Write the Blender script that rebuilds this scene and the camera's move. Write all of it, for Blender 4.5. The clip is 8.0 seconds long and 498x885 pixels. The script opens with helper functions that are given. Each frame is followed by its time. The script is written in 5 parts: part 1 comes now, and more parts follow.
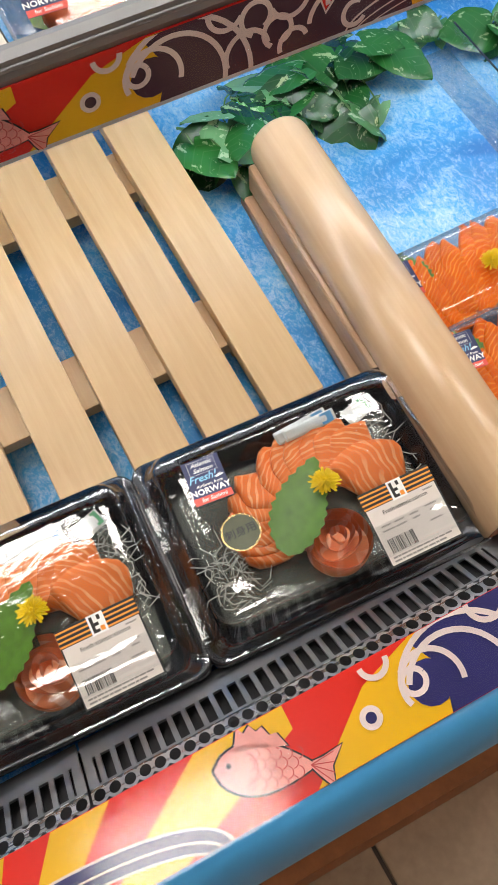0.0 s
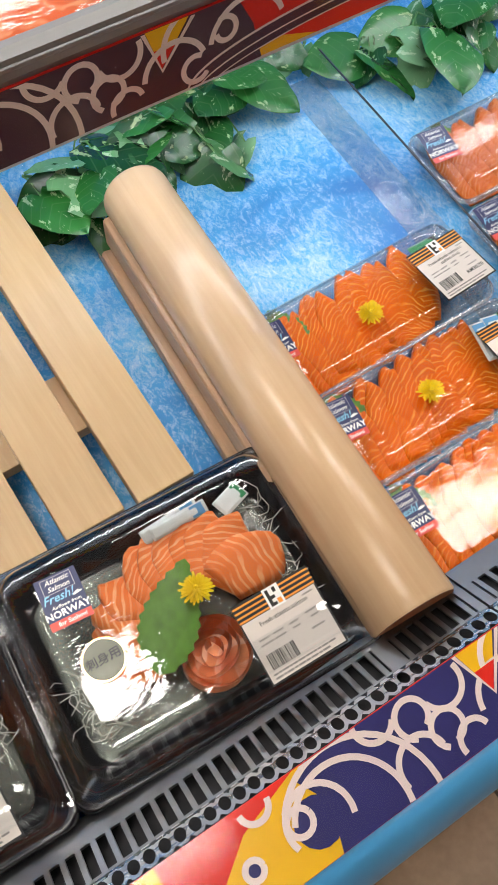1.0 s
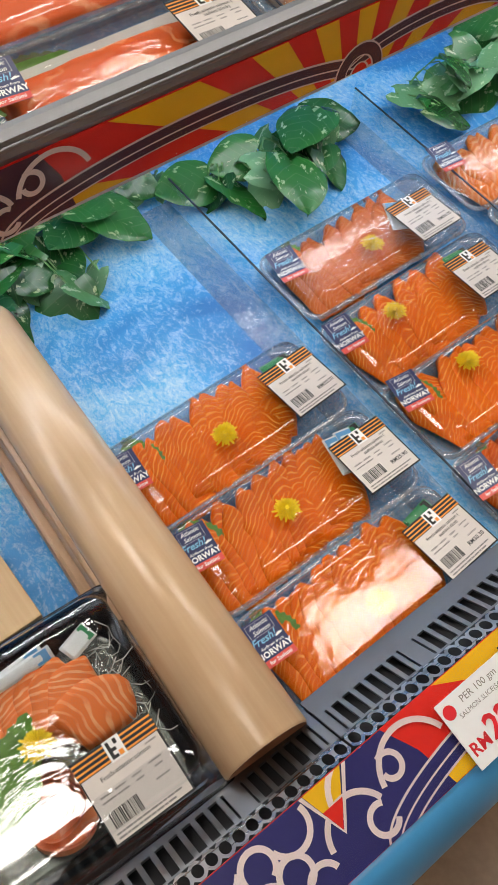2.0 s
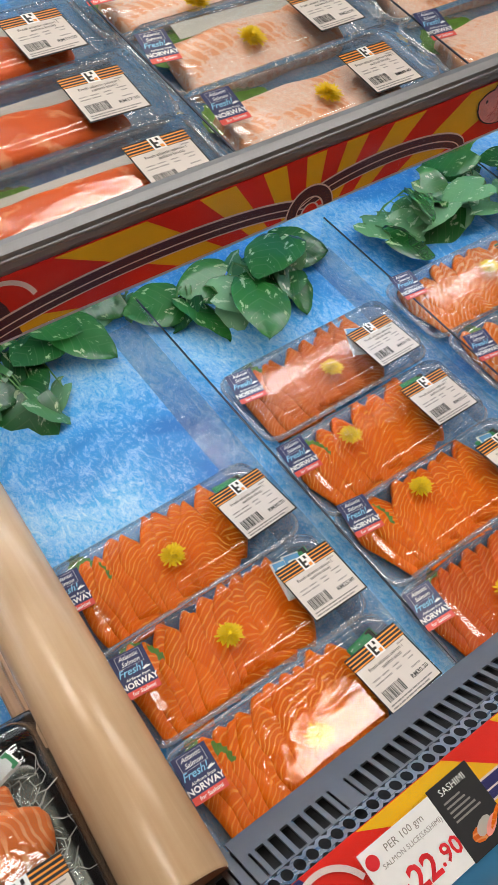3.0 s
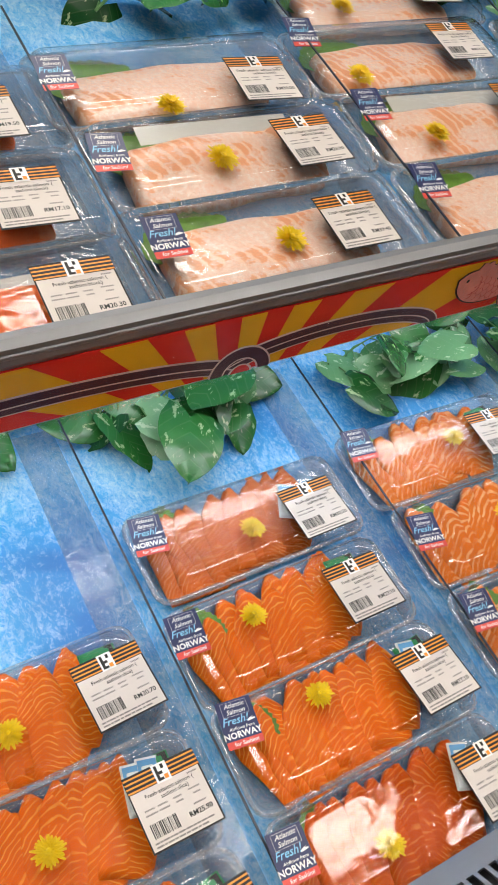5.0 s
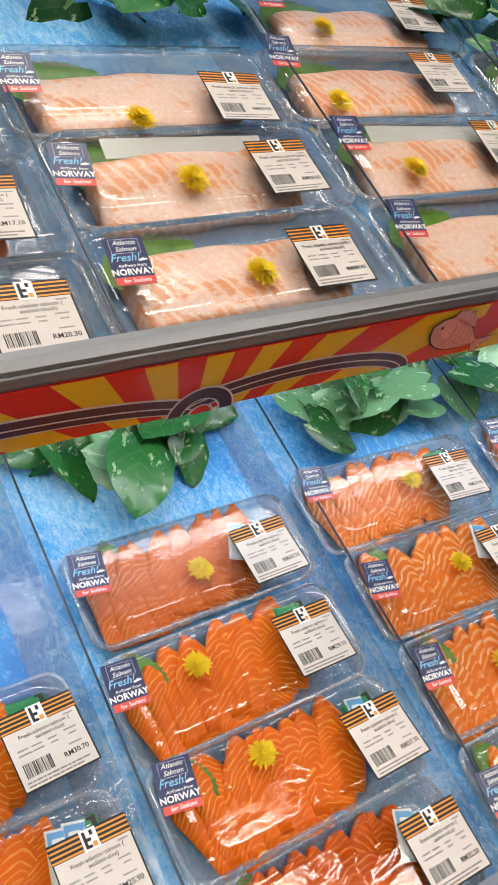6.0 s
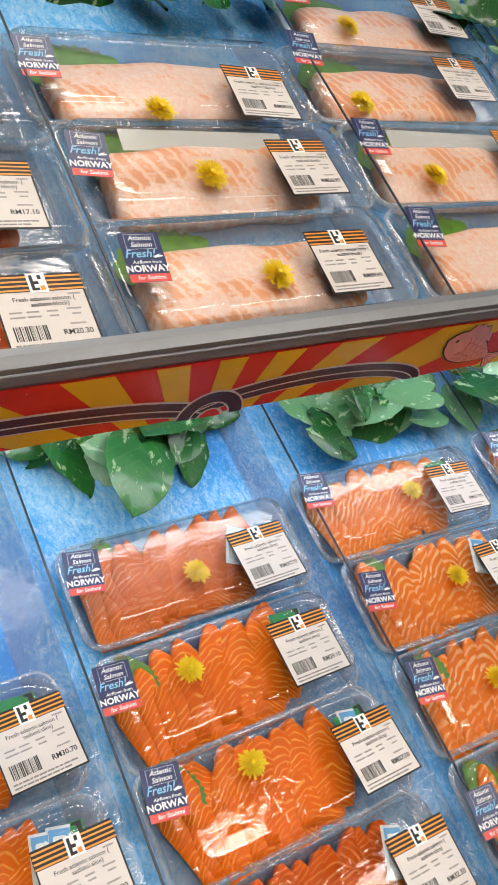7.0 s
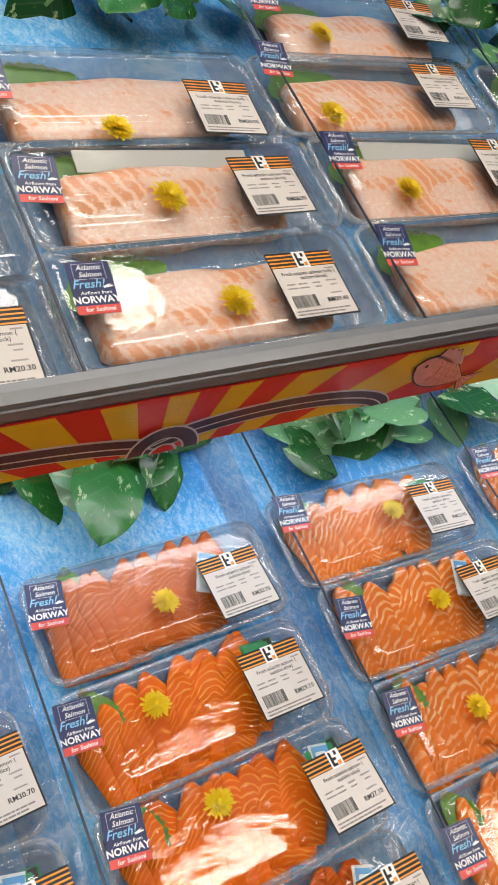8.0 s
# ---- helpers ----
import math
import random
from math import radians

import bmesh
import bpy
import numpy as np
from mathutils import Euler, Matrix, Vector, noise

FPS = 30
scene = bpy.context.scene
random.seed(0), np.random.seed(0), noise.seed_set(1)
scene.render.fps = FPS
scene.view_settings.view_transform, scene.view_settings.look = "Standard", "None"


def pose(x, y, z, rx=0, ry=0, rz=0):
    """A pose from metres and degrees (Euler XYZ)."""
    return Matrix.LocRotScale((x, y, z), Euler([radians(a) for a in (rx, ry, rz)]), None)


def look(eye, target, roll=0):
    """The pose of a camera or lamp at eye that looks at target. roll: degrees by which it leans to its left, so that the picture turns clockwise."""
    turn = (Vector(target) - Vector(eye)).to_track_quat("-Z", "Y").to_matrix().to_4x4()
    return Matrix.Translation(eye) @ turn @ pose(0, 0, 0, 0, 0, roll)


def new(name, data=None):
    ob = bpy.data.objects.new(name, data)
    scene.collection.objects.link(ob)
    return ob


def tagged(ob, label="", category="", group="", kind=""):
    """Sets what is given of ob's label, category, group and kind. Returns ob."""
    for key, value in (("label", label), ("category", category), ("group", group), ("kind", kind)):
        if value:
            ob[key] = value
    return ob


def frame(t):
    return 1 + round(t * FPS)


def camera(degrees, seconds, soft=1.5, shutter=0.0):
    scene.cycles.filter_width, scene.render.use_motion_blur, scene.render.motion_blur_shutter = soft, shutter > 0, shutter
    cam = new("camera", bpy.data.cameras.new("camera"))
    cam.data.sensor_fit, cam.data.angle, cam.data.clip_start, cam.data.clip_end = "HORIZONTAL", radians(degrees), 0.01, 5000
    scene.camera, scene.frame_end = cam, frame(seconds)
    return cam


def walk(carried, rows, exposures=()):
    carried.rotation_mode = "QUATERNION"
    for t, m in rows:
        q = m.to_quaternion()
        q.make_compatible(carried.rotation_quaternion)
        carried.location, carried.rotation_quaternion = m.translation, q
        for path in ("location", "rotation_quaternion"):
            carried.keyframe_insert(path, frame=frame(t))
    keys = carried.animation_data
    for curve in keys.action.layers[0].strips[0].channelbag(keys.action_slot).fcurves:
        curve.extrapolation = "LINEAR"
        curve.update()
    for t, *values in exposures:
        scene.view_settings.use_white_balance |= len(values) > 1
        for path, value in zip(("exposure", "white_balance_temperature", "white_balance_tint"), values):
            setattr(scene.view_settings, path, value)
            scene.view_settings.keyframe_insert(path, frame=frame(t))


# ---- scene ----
cam = camera(32.3, 8.0, soft=0.9)
PATH = [
    (0, (0.071, -0.037, 1.185), (0.452, 1.091, -0.423), -10.4),
    (0.5, (0.11, 0.008, 1.179), (0.582, 1.082, -0.441), -6.5),
    (1, (0.159, 0.04, 1.179), (0.689, 1.039, -0.471), -6.3),
    (1.5, (0.191, 0.043, 1.192), (0.815, 1.012, -0.442), -5.6),
    (2, (0.246, 0.019, 1.193), (0.969, 1.069, -0.349), -5.0),
    (2.2, (0.267, 0.011, 1.195), (1.011, 1.071, -0.329), -5.3),
    (3.3, (0.312, -0.02, 1.214), (1.136, 1.205, -0.135), -3.1),
    (3.5, (0.327, -0.041, 1.212), (1.147, 1.2, -0.125), -3.5),
    (4, (0.366, -0.049, 1.203), (1.157, 1.226, -0.119), -3.2),
    (4.5, (0.423, 0.038, 1.208), (1.211, 1.31, -0.12), 2.9),
    (5, (0.447, 0.088, 1.219), (1.321, 1.314, -0.097), 8.1),
    (6.3, (0.465, 0.151, 1.21), (1.475, 1.299, -0.079), 16.2),
    (6.5, (0.466, 0.155, 1.21), (1.48, 1.295, -0.083), 17.1),
    (7, (0.458, 0.163, 1.207), (1.476, 1.295, -0.089), 18.5),
    (7.5, (0.482, 0.168, 1.229), (1.483, 1.307, -0.076), 17.5),
    (8, (0.508, 0.177, 1.223), (1.496, 1.311, -0.095), 17.4),
]
EXPOSURES = [(0, 0.0), (1.5, -0.08), (2.0, -0.32), (3.5, -0.3), (4.0, -0.27), (4.5, -0.24), (5.0, -0.16), (6.5, -0.1), (7.1, -0.1), (7.5, -0.25), (8.0, -0.25)]
walk(cam, [(t, look(eye, target, roll)) for t, eye, target, roll in PATH], EXPOSURES)

# ---- world and light ----
world = bpy.data.worlds.new("world")
world.use_nodes = True
scene.world = world
world.node_tree.nodes["Background"].inputs[0].default_value = (0.8, 0.88, 1.0, 1)
world.node_tree.nodes["Background"].inputs[1].default_value = 0.2
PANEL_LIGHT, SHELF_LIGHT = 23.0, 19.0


# ---- materials ----
def material(name, rough=0.5, metal=0.0, color=(0.5, 0.5, 0.5), spec=0.5):
    m = bpy.data.materials.new(name)
    m.use_nodes = True
    b = m.node_tree.nodes["Principled BSDF"]
    b.inputs["Base Color"].default_value = (*color, 1)
    b.inputs["Roughness"].default_value = rough
    b.inputs["Metallic"].default_value = metal
    b.inputs["Specular IOR Level"].default_value = spec
    return m, m.node_tree.nodes, m.node_tree.links, b


def ramp(nodes, stops):
    r = nodes.new("ShaderNodeValToRGB")
    while len(r.color_ramp.elements) < len(stops):
        r.color_ramp.elements.new(0.5)
    for e, (p, c) in zip(r.color_ramp.elements, stops):
        e.position, e.color = p, (*c, 1)
    return r


def noise_tex(nodes, links, scale, detail=4.0, coord=None, rough=0.55, stretch=(1, 1, 1), distort=0.0):
    n = nodes.new("ShaderNodeTexNoise")
    n.inputs["Scale"].default_value, n.inputs["Detail"].default_value = scale, detail
    n.inputs["Roughness"].default_value, n.inputs["Distortion"].default_value = rough, distort
    mp = nodes.new("ShaderNodeMapping")
    mp.inputs["Scale"].default_value = stretch
    if coord is None:
        coord = nodes.new("ShaderNodeTexCoord").outputs["Object"]
    links.new(coord, mp.inputs["Vector"])
    links.new(mp.outputs["Vector"], n.inputs["Vector"])
    return n


def bump(nodes, links, height, b, strength=0.2, distance=0.001):
    bp = nodes.new("ShaderNodeBump")
    bp.inputs["Strength"].default_value, bp.inputs["Distance"].default_value = strength, distance
    links.new(height, bp.inputs["Height"])
    links.new(bp.outputs["Normal"], b.inputs["Normal"])


def maths(nodes, links, op, a, b=None, c=None):
    n = nodes.new("ShaderNodeMath")
    n.operation = op
    for i, v in enumerate((a, b, c)):
        if v is None:
            continue
        if isinstance(v, (int, float)):
            n.inputs[i].default_value = v
        else:
            links.new(v, n.inputs[i])
    return n.outputs[0]


def mix_color(nodes, links, fac, a, b):
    n = nodes.new("ShaderNodeMix")
    n.data_type = "RGBA"
    for key, v in ((0, fac), (6, a), (7, b)):
        if isinstance(v, (int, float)):
            n.inputs[key].default_value = v
        elif isinstance(v, tuple):
            n.inputs[key].default_value = (*v, 1)
        else:
            links.new(v, n.inputs[key])
    return n.outputs[2]


def plain(name, color, rough=0.45, metal=0.0, vary=0.12, scale=60.0, relief=0.0, spec=0.5, coat=0.0):
    m, n, l, b = material(name, rough, metal, color, spec)
    t = noise_tex(n, l, scale)
    t2 = noise_tex(n, l, scale * 0.13)
    lo = tuple(c * (1 - vary) for c in color)
    hi = tuple(min(1, c * (1 + vary)) for c in color)
    s = maths(n, l, "ADD", maths(n, l, "MULTIPLY", t.outputs[0], 0.5), maths(n, l, "MULTIPLY", t2.outputs[0], 0.5))
    r = ramp(n, ((0.3, lo), (0.7, hi)))
    l.new(s, r.inputs[0])
    l.new(r.outputs[0], b.inputs["Base Color"])
    rr = maths(n, l, "ADD", maths(n, l, "MULTIPLY", t2.outputs[0], 0.2), rough - 0.1)
    l.new(rr, b.inputs["Roughness"])
    b.inputs["Coat Weight"].default_value = coat
    if relief:
        bump(n, l, t.outputs[0], b, 0.4, relief)
    return m


def clear(name, tint=(0.97, 0.98, 1.0), gloss=1.0, rough=0.04, ior=1.45, haze=0.0, wrinkle=0.0, scale=40.0, hazecolor=(0.7, 0.8, 0.9)):
    """Thin clear plastic: see-through, with a Fresnel gloss on it."""
    m = bpy.data.materials.new(name)
    m.use_nodes = True
    n, l = m.node_tree.nodes, m.node_tree.links
    n.remove(n["Principled BSDF"])
    tr, gl, mx, fr = (n.new(k) for k in ("ShaderNodeBsdfTransparent", "ShaderNodeBsdfGlossy", "ShaderNodeMixShader", "ShaderNodeLayerWeight"))
    tr.inputs[0].default_value = (*tint, 1)
    gl.inputs["Roughness"].default_value = rough
    fr.inputs["Blend"].default_value = 0.5
    r0 = ((ior - 1) / (ior + 1)) ** 2
    if wrinkle:
        t = noise_tex(n, l, scale, 3.0, stretch=(1, 1.6, 1), distort=0.6)
        bp = n.new("ShaderNodeBump")
        bp.inputs["Strength"].default_value, bp.inputs["Distance"].default_value = 1.0, wrinkle
        t2 = noise_tex(n, l, scale * 4.5, 2.0, stretch=(0.5, 2.2, 1), distort=1.2)
        l.new(maths(n, l, "ADD", t.outputs[0], maths(n, l, "MULTIPLY", t2.outputs[0], 0.09)), bp.inputs["Height"])
        l.new(bp.outputs["Normal"], gl.inputs["Normal"])
        l.new(bp.outputs["Normal"], fr.inputs["Normal"])
    edge = maths(n, l, "POWER", fr.outputs["Facing"], 5.0)
    l.new(maths(n, l, "MULTIPLY", maths(n, l, "MULTIPLY_ADD", edge, 1 - r0, r0), gloss), mx.inputs[0])
    below = tr.outputs[0]
    if haze:
        df, mh = n.new("ShaderNodeBsdfDiffuse"), n.new("ShaderNodeMixShader")
        df.inputs[0].default_value = (*hazecolor, 1)
        mh.inputs[0].default_value = haze
        l.new(tr.outputs[0], mh.inputs[1])
        l.new(df.outputs[0], mh.inputs[2])
        below = mh.outputs[0]
    l.new(below, mx.inputs[1])
    l.new(gl.outputs[0], mx.inputs[2])
    l.new(mx.outputs[0], n["Material Output"].inputs[0])
    return m


def glow(name, color, strength):
    m = bpy.data.materials.new(name)
    m.use_nodes = True
    n, l = m.node_tree.nodes, m.node_tree.links
    n.remove(n["Principled BSDF"])
    e = n.new("ShaderNodeEmission")
    e.inputs[0].default_value, e.inputs[1].default_value = (*color, 1), strength
    l.new(e.outputs[0], n["Material Output"].inputs[0])
    return m


def make_mat_blue():
    m, n, l, b = material("printed_blue_mat", 0.4)
    cloud = noise_tex(n, l, 5.0, 4.0, rough=0.6, distort=0.7)
    streak = noise_tex(n, l, 95.0, 5.0, rough=0.7, stretch=(1, 0.55, 1), distort=1.6)
    fine = noise_tex(n, l, 420.0, 3.0, rough=0.7, stretch=(1, 0.7, 1), distort=0.8)
    base = ramp(n, ((0.32, (0.022, 0.20, 0.56)), (0.5, (0.05, 0.37, 0.78)), (0.7, (0.12, 0.54, 0.88))))
    l.new(cloud.outputs[0], base.inputs[0])
    foam = maths(n, l, "ADD", maths(n, l, "MULTIPLY", streak.outputs[0], 0.55), maths(n, l, "MULTIPLY", fine.outputs[0], 0.35))
    foam = maths(n, l, "ADD", foam, maths(n, l, "MULTIPLY", maths(n, l, "SUBTRACT", cloud.outputs[0], 0.42), 0.45))
    k = ramp(n, ((0.44, (0, 0, 0)), (0.66, (0.85, 0.85, 0.85))))
    l.new(foam, k.inputs[0])
    l.new(mix_color(n, l, k.outputs[0], base.outputs[0], (0.62, 0.80, 0.92)), b.inputs["Base Color"])
    bump(n, l, fine.outputs[0], b, 0.3, 0.0006)
    return m


def make_wood(name, dark, light, rough=0.45, along="y", scale=14.0):
    m, n, l, b = material(name, rough)
    st = (1, 0.06, 1) if along == "y" else (0.06, 1, 1)
    grain = noise_tex(n, l, scale * 14, 5.0, stretch=st, distort=0.4)
    broad = noise_tex(n, l, scale, 2.0, stretch=(1, 0.25, 1))
    info = n.new("ShaderNodeObjectInfo")
    s = maths(n, l, "ADD", maths(n, l, "MULTIPLY", grain.outputs[0], 0.45), maths(n, l, "MULTIPLY", broad.outputs[0], 0.45))
    s = maths(n, l, "ADD", s, maths(n, l, "MULTIPLY", info.outputs["Random"], 0.12))
    r = ramp(n, ((0.3, dark), (0.72, light)))
    l.new(s, r.inputs[0])
    l.new(r.outputs[0], b.inputs["Base Color"])
    bump(n, l, grain.outputs[0], b, 0.15, 0.0004)
    return m


def make_salmon(name, flesh, deep, fat, freq=900.0, chevron=0.9, line=0.78, side=1.0):
    """Raw salmon: orange flesh crossed by curved pale lines."""
    m, n, l, b = material(name, 0.34, spec=0.18)
    tc = n.new("ShaderNodeTexCoord")
    info = n.new("ShaderNodeObjectInfo")
    sep = n.new("ShaderNodeSeparateXYZ")
    l.new(tc.outputs["Object"], sep.inputs[0])
    warp = noise_tex(n, l, 30.0, 2.0)
    shift = maths(n, l, "MULTIPLY", info.outputs["Random"], 7.0)
    x = maths(n, l, "ADD", sep.outputs["X"], maths(n, l, "MULTIPLY", maths(n, l, "SINE", maths(n, l, "MULTIPLY", shift, 5.0)), 0.010))
    bend = maths(n, l, "MULTIPLY", maths(n, l, "SQRT", maths(n, l, "ADD", maths(n, l, "MULTIPLY", x, x), 0.00008)), chevron)
    d = maths(n, l, "ADD", maths(n, l, "MULTIPLY", sep.outputs["Y"], side), bend)
    d = maths(n, l, "ADD", d, maths(n, l, "MULTIPLY", warp.outputs[0], 0.030))
    w = maths(n, l, "SINE", maths(n, l, "ADD", maths(n, l, "MULTIPLY", d, maths(n, l, "MULTIPLY_ADD", maths(n, l, "FRACT", shift), freq * 0.4, freq * 0.7)), shift))
    fine = noise_tex(n, l, 420.0, 3.0)
    w = maths(n, l, "ADD", w, maths(n, l, "MULTIPLY", maths(n, l, "SUBTRACT", fine.outputs[0], 0.5), 0.30))
    k = ramp(n, ((line, (0, 0, 0)), (min(1.0, line + 0.22), (1, 1, 1))))
    l.new(maths(n, l, "ADD", maths(n, l, "MULTIPLY", w, 0.5), 0.5), k.inputs[0])
    tone = noise_tex(n, l, 48.0, 3.0)
    gap = ramp(n, ((0.34, (0.05, 0.05, 0.05)), (0.62, (0.90, 0.90, 0.90))))
    l.new(tone.outputs[0], gap.inputs[0])
    both = maths(n, l, "ADD", maths(n, l, "MULTIPLY", tone.outputs[0], 0.7), maths(n, l, "MULTIPLY", info.outputs["Random"], 0.3))
    body = mix_color(n, l, both, deep, flesh)
    l.new(mix_color(n, l, maths(n, l, "MULTIPLY", k.outputs[0], gap.outputs[0]), body, fat), b.inputs["Base Color"])
    bump(n, l, k.outputs[0], b, 0.25, 0.0004)
    return m


def make_belly():
    """A block of belly: pale pink with white silverskin in patches, faint lines below."""
    m, n, l, b = material("salmon_belly", 0.3, spec=0.6)
    tc = n.new("ShaderNodeTexCoord")
    info = n.new("ShaderNodeObjectInfo")
    off = n.new("ShaderNodeVectorMath")
    off.operation = "ADD"
    l.new(tc.outputs["Object"], off.inputs[0])
    comb = n.new("ShaderNodeCombineXYZ")
    l.new(maths(n, l, "MULTIPLY", info.outputs["Random"], 3.0), comb.inputs[2])
    l.new(comb.outputs[0], off.inputs[1])
    big = noise_tex(n, l, 22.0, 4.0, coord=off.outputs[0], rough=0.65, stretch=(0.8, 1.6, 1))
    flake = noise_tex(n, l, 260.0, 4.0, coord=off.outputs[0], rough=0.7)
    sep = n.new("ShaderNodeSeparateXYZ")
    l.new(tc.outputs["Object"], sep.inputs[0])
    wv = maths(n, l, "SINE", maths(n, l, "MULTIPLY", maths(n, l, "ADD", maths(n, l, "ADD", sep.outputs["X"], maths(n, l, "MULTIPLY", sep.outputs["Y"], 0.5)), maths(n, l, "MULTIPLY", big.outputs[0], 0.03)), 520.0))
    lines = ramp(n, ((0.55, (0, 0, 0)), (0.95, (1, 1, 1))))
    l.new(maths(n, l, "ADD", maths(n, l, "MULTIPLY", wv, 0.5), 0.5), lines.inputs[0])
    flesh = mix_color(n, l, lines.outputs[0], (0.80, 0.34, 0.16), (0.86, 0.55, 0.37))
    k = ramp(n, ((0.53, (0.02, 0.02, 0.02)), (0.63, (0.80, 0.80, 0.80)), (0.9, (1, 1, 1))))
    mixv = maths(n, l, "ADD", maths(n, l, "MULTIPLY_ADD", big.outputs[0], 1.6, -0.3), maths(n, l, "MULTIPLY", flake.outputs[0], 0.22))
    # skin covers the upper face; the cut sides stay orange
    mixv = maths(n, l, "ADD", mixv, maths(n, l, "MULTIPLY", maths(n, l, "SUBTRACT", sep.outputs["Z"], 0.0175), 20.0))
    mixv = maths(n, l, "ADD", mixv, maths(n, l, "MULTIPLY", maths(n, l, "SUBTRACT", info.outputs["Random"], 0.5), 0.22))
    l.new(mixv, k.inputs[0])
    fk = ramp(n, ((0.46, (0, 0, 0)), (0.60, (1, 1, 1))))
    l.new(flake.outputs[0], fk.inputs[0])
    pale = mix_color(n, l, fk.outputs[0], (0.82, 0.55, 0.42), (0.83, 0.66, 0.56))
    l.new(mix_color(n, l, k.outputs[0], flesh, pale), b.inputs["Base Color"])
    bump(n, l, flake.outputs[0], b, 0.25, 0.0005)
    return m


def make_leaf(name, dark, light, patch):
    m, n, l, b = material(name, 0.26, spec=0.5)
    tc = n.new("ShaderNodeTexCoord")
    info = n.new("ShaderNodeObjectInfo")
    sep = n.new("ShaderNodeSeparateXYZ")
    l.new(tc.outputs["Generated"], sep.inputs[0])
    blot = noise_tex(n, l, 60.0, 4.0, rough=0.75, stretch=(1.6, 0.7, 1))
    tone = mix_color(n, l, info.outputs["Random"], dark, light)
    k = ramp(n, ((0.59, (0, 0, 0)), (0.62, (1, 1, 1))))
    l.new(blot.outputs[0], k.inputs[0])
    col = mix_color(n, l, maths(n, l, "MULTIPLY", k.outputs[0], 0.7), tone, patch)
    ax = maths(n, l, "ABSOLUTE", maths(n, l, "SUBTRACT", sep.outputs["X"], 0.5))
    vein = maths(n, l, "SINE", maths(n, l, "MULTIPLY", maths(n, l, "SUBTRACT", sep.outputs["Y"], maths(n, l, "MULTIPLY", ax, 0.8)), 38.0))
    kv = ramp(n, ((0.93, (0, 0, 0)), (1.0, (1, 1, 1))))
    l.new(maths(n, l, "ADD", maths(n, l, "MULTIPLY", vein, 0.5), 0.5), kv.inputs[0])
    l.new(mix_color(n, l, maths(n, l, "MULTIPLY", kv.outputs[0], 0.05), col, patch), b.inputs["Base Color"])
    bump(n, l, kv.outputs[0], b, 0.12, 0.0004)
    return m


def make_tiles():
    m, n, l, b = material("terracotta_floor", 0.45)
    t1, t2 = noise_tex(n, l, 9.0, 5.0), noise_tex(n, l, 90.0, 4.0)
    info = n.new("ShaderNodeObjectInfo")
    s = maths(n, l, "ADD", maths(n, l, "MULTIPLY", t1.outputs[0], 0.6), maths(n, l, "MULTIPLY", t2.outputs[0], 0.3))
    s = maths(n, l, "ADD", s, maths(n, l, "MULTIPLY", info.outputs["Random"], 0.15))
    r = ramp(n, ((0.3, (0.25, 0.15, 0.085)), (0.75, (0.46, 0.31, 0.19))))
    l.new(s, r.inputs[0])
    l.new(r.outputs[0], b.inputs["Base Color"])
    bump(n, l, t2.outputs[0], b, 0.2, 0.001)
    return m


def make_metal(name, color, rough):
    m, n, l, b = material(name, rough, 1.0, color)
    t = noise_tex(n, l, 200.0, 4.0, stretch=(0.03, 1, 1))
    l.new(maths(n, l, "ADD", maths(n, l, "MULTIPLY", t.outputs[0], 0.25), rough - 0.1), b.inputs["Roughness"])
    bump(n, l, t.outputs[0], b, 0.08, 0.0004)
    return m


BLUE_MAT = make_mat_blue()
PALLET_WOOD = make_wood("pale_pine", (0.46, 0.285, 0.125), (0.60, 0.415, 0.22), 0.42)
LOG_WOOD = make_wood("varnished_wood", (0.50, 0.315, 0.17), (0.64, 0.45, 0.275), 0.25, scale=9.0)
PLANK_WOOD = make_wood("stained_moulding", (0.44, 0.26, 0.14), (0.60, 0.39, 0.23), 0.35)
END_WOOD = plain("sawn_wood_end", (0.40, 0.15, 0.06), 0.6)
SALMON = make_salmon("salmon_slice", (0.82, 0.168, 0.004), (0.72, 0.104, 0.002), (0.90, 0.37, 0.065), 1080.0, 1.0, 0.74)
SALMON_PALE = make_salmon("salmon_belly_slice", (0.78, 0.20, 0.016), (0.70, 0.135, 0.007), (0.86, 0.50, 0.25), 760.0, 1.1, 0.60)
SALMON_FINE = make_salmon("salmon_fine_slice", (0.64, 0.108, 0.003), (0.52, 0.060, 0.002), (0.72, 0.24, 0.055), 1180.0, 0.8, 0.74)
SALMON_PINK = make_salmon("salmon_pink_slice", (0.66, 0.150, 0.020), (0.56, 0.098, 0.009), (0.74, 0.30, 0.11), 1050.0, 0.8, 0.70)
SALMON_BLOCK = make_salmon("salmon_block", (0.76, 0.14, 0.03), (0.66, 0.09, 0.016), (0.84, 0.34, 0.16), 420.0, 0.2, 0.82, 0.5)
SALMON_FAN = make_salmon("salmon_fan_slice", (0.82, 0.225, 0.055), (0.74, 0.155, 0.030), (0.88, 0.44, 0.22), 800.0, 0.7, 0.62)
BELLY = make_belly()
LEAF = make_leaf("variegated_leaf", (0.008, 0.060, 0.014), (0.030, 0.17, 0.032), (0.42, 0.56, 0.28))
LEAF_PALE = make_leaf("pale_leaf", (0.08, 0.24, 0.08), (0.20, 0.40, 0.20), (0.50, 0.64, 0.40))
SHISO = plain("green_leaf_garnish", (0.10, 0.23, 0.022), 0.4, vary=0.4, scale=120.0, relief=0.0006)
STEM = plain("green_stem", (0.10, 0.26, 0.06), 0.5)
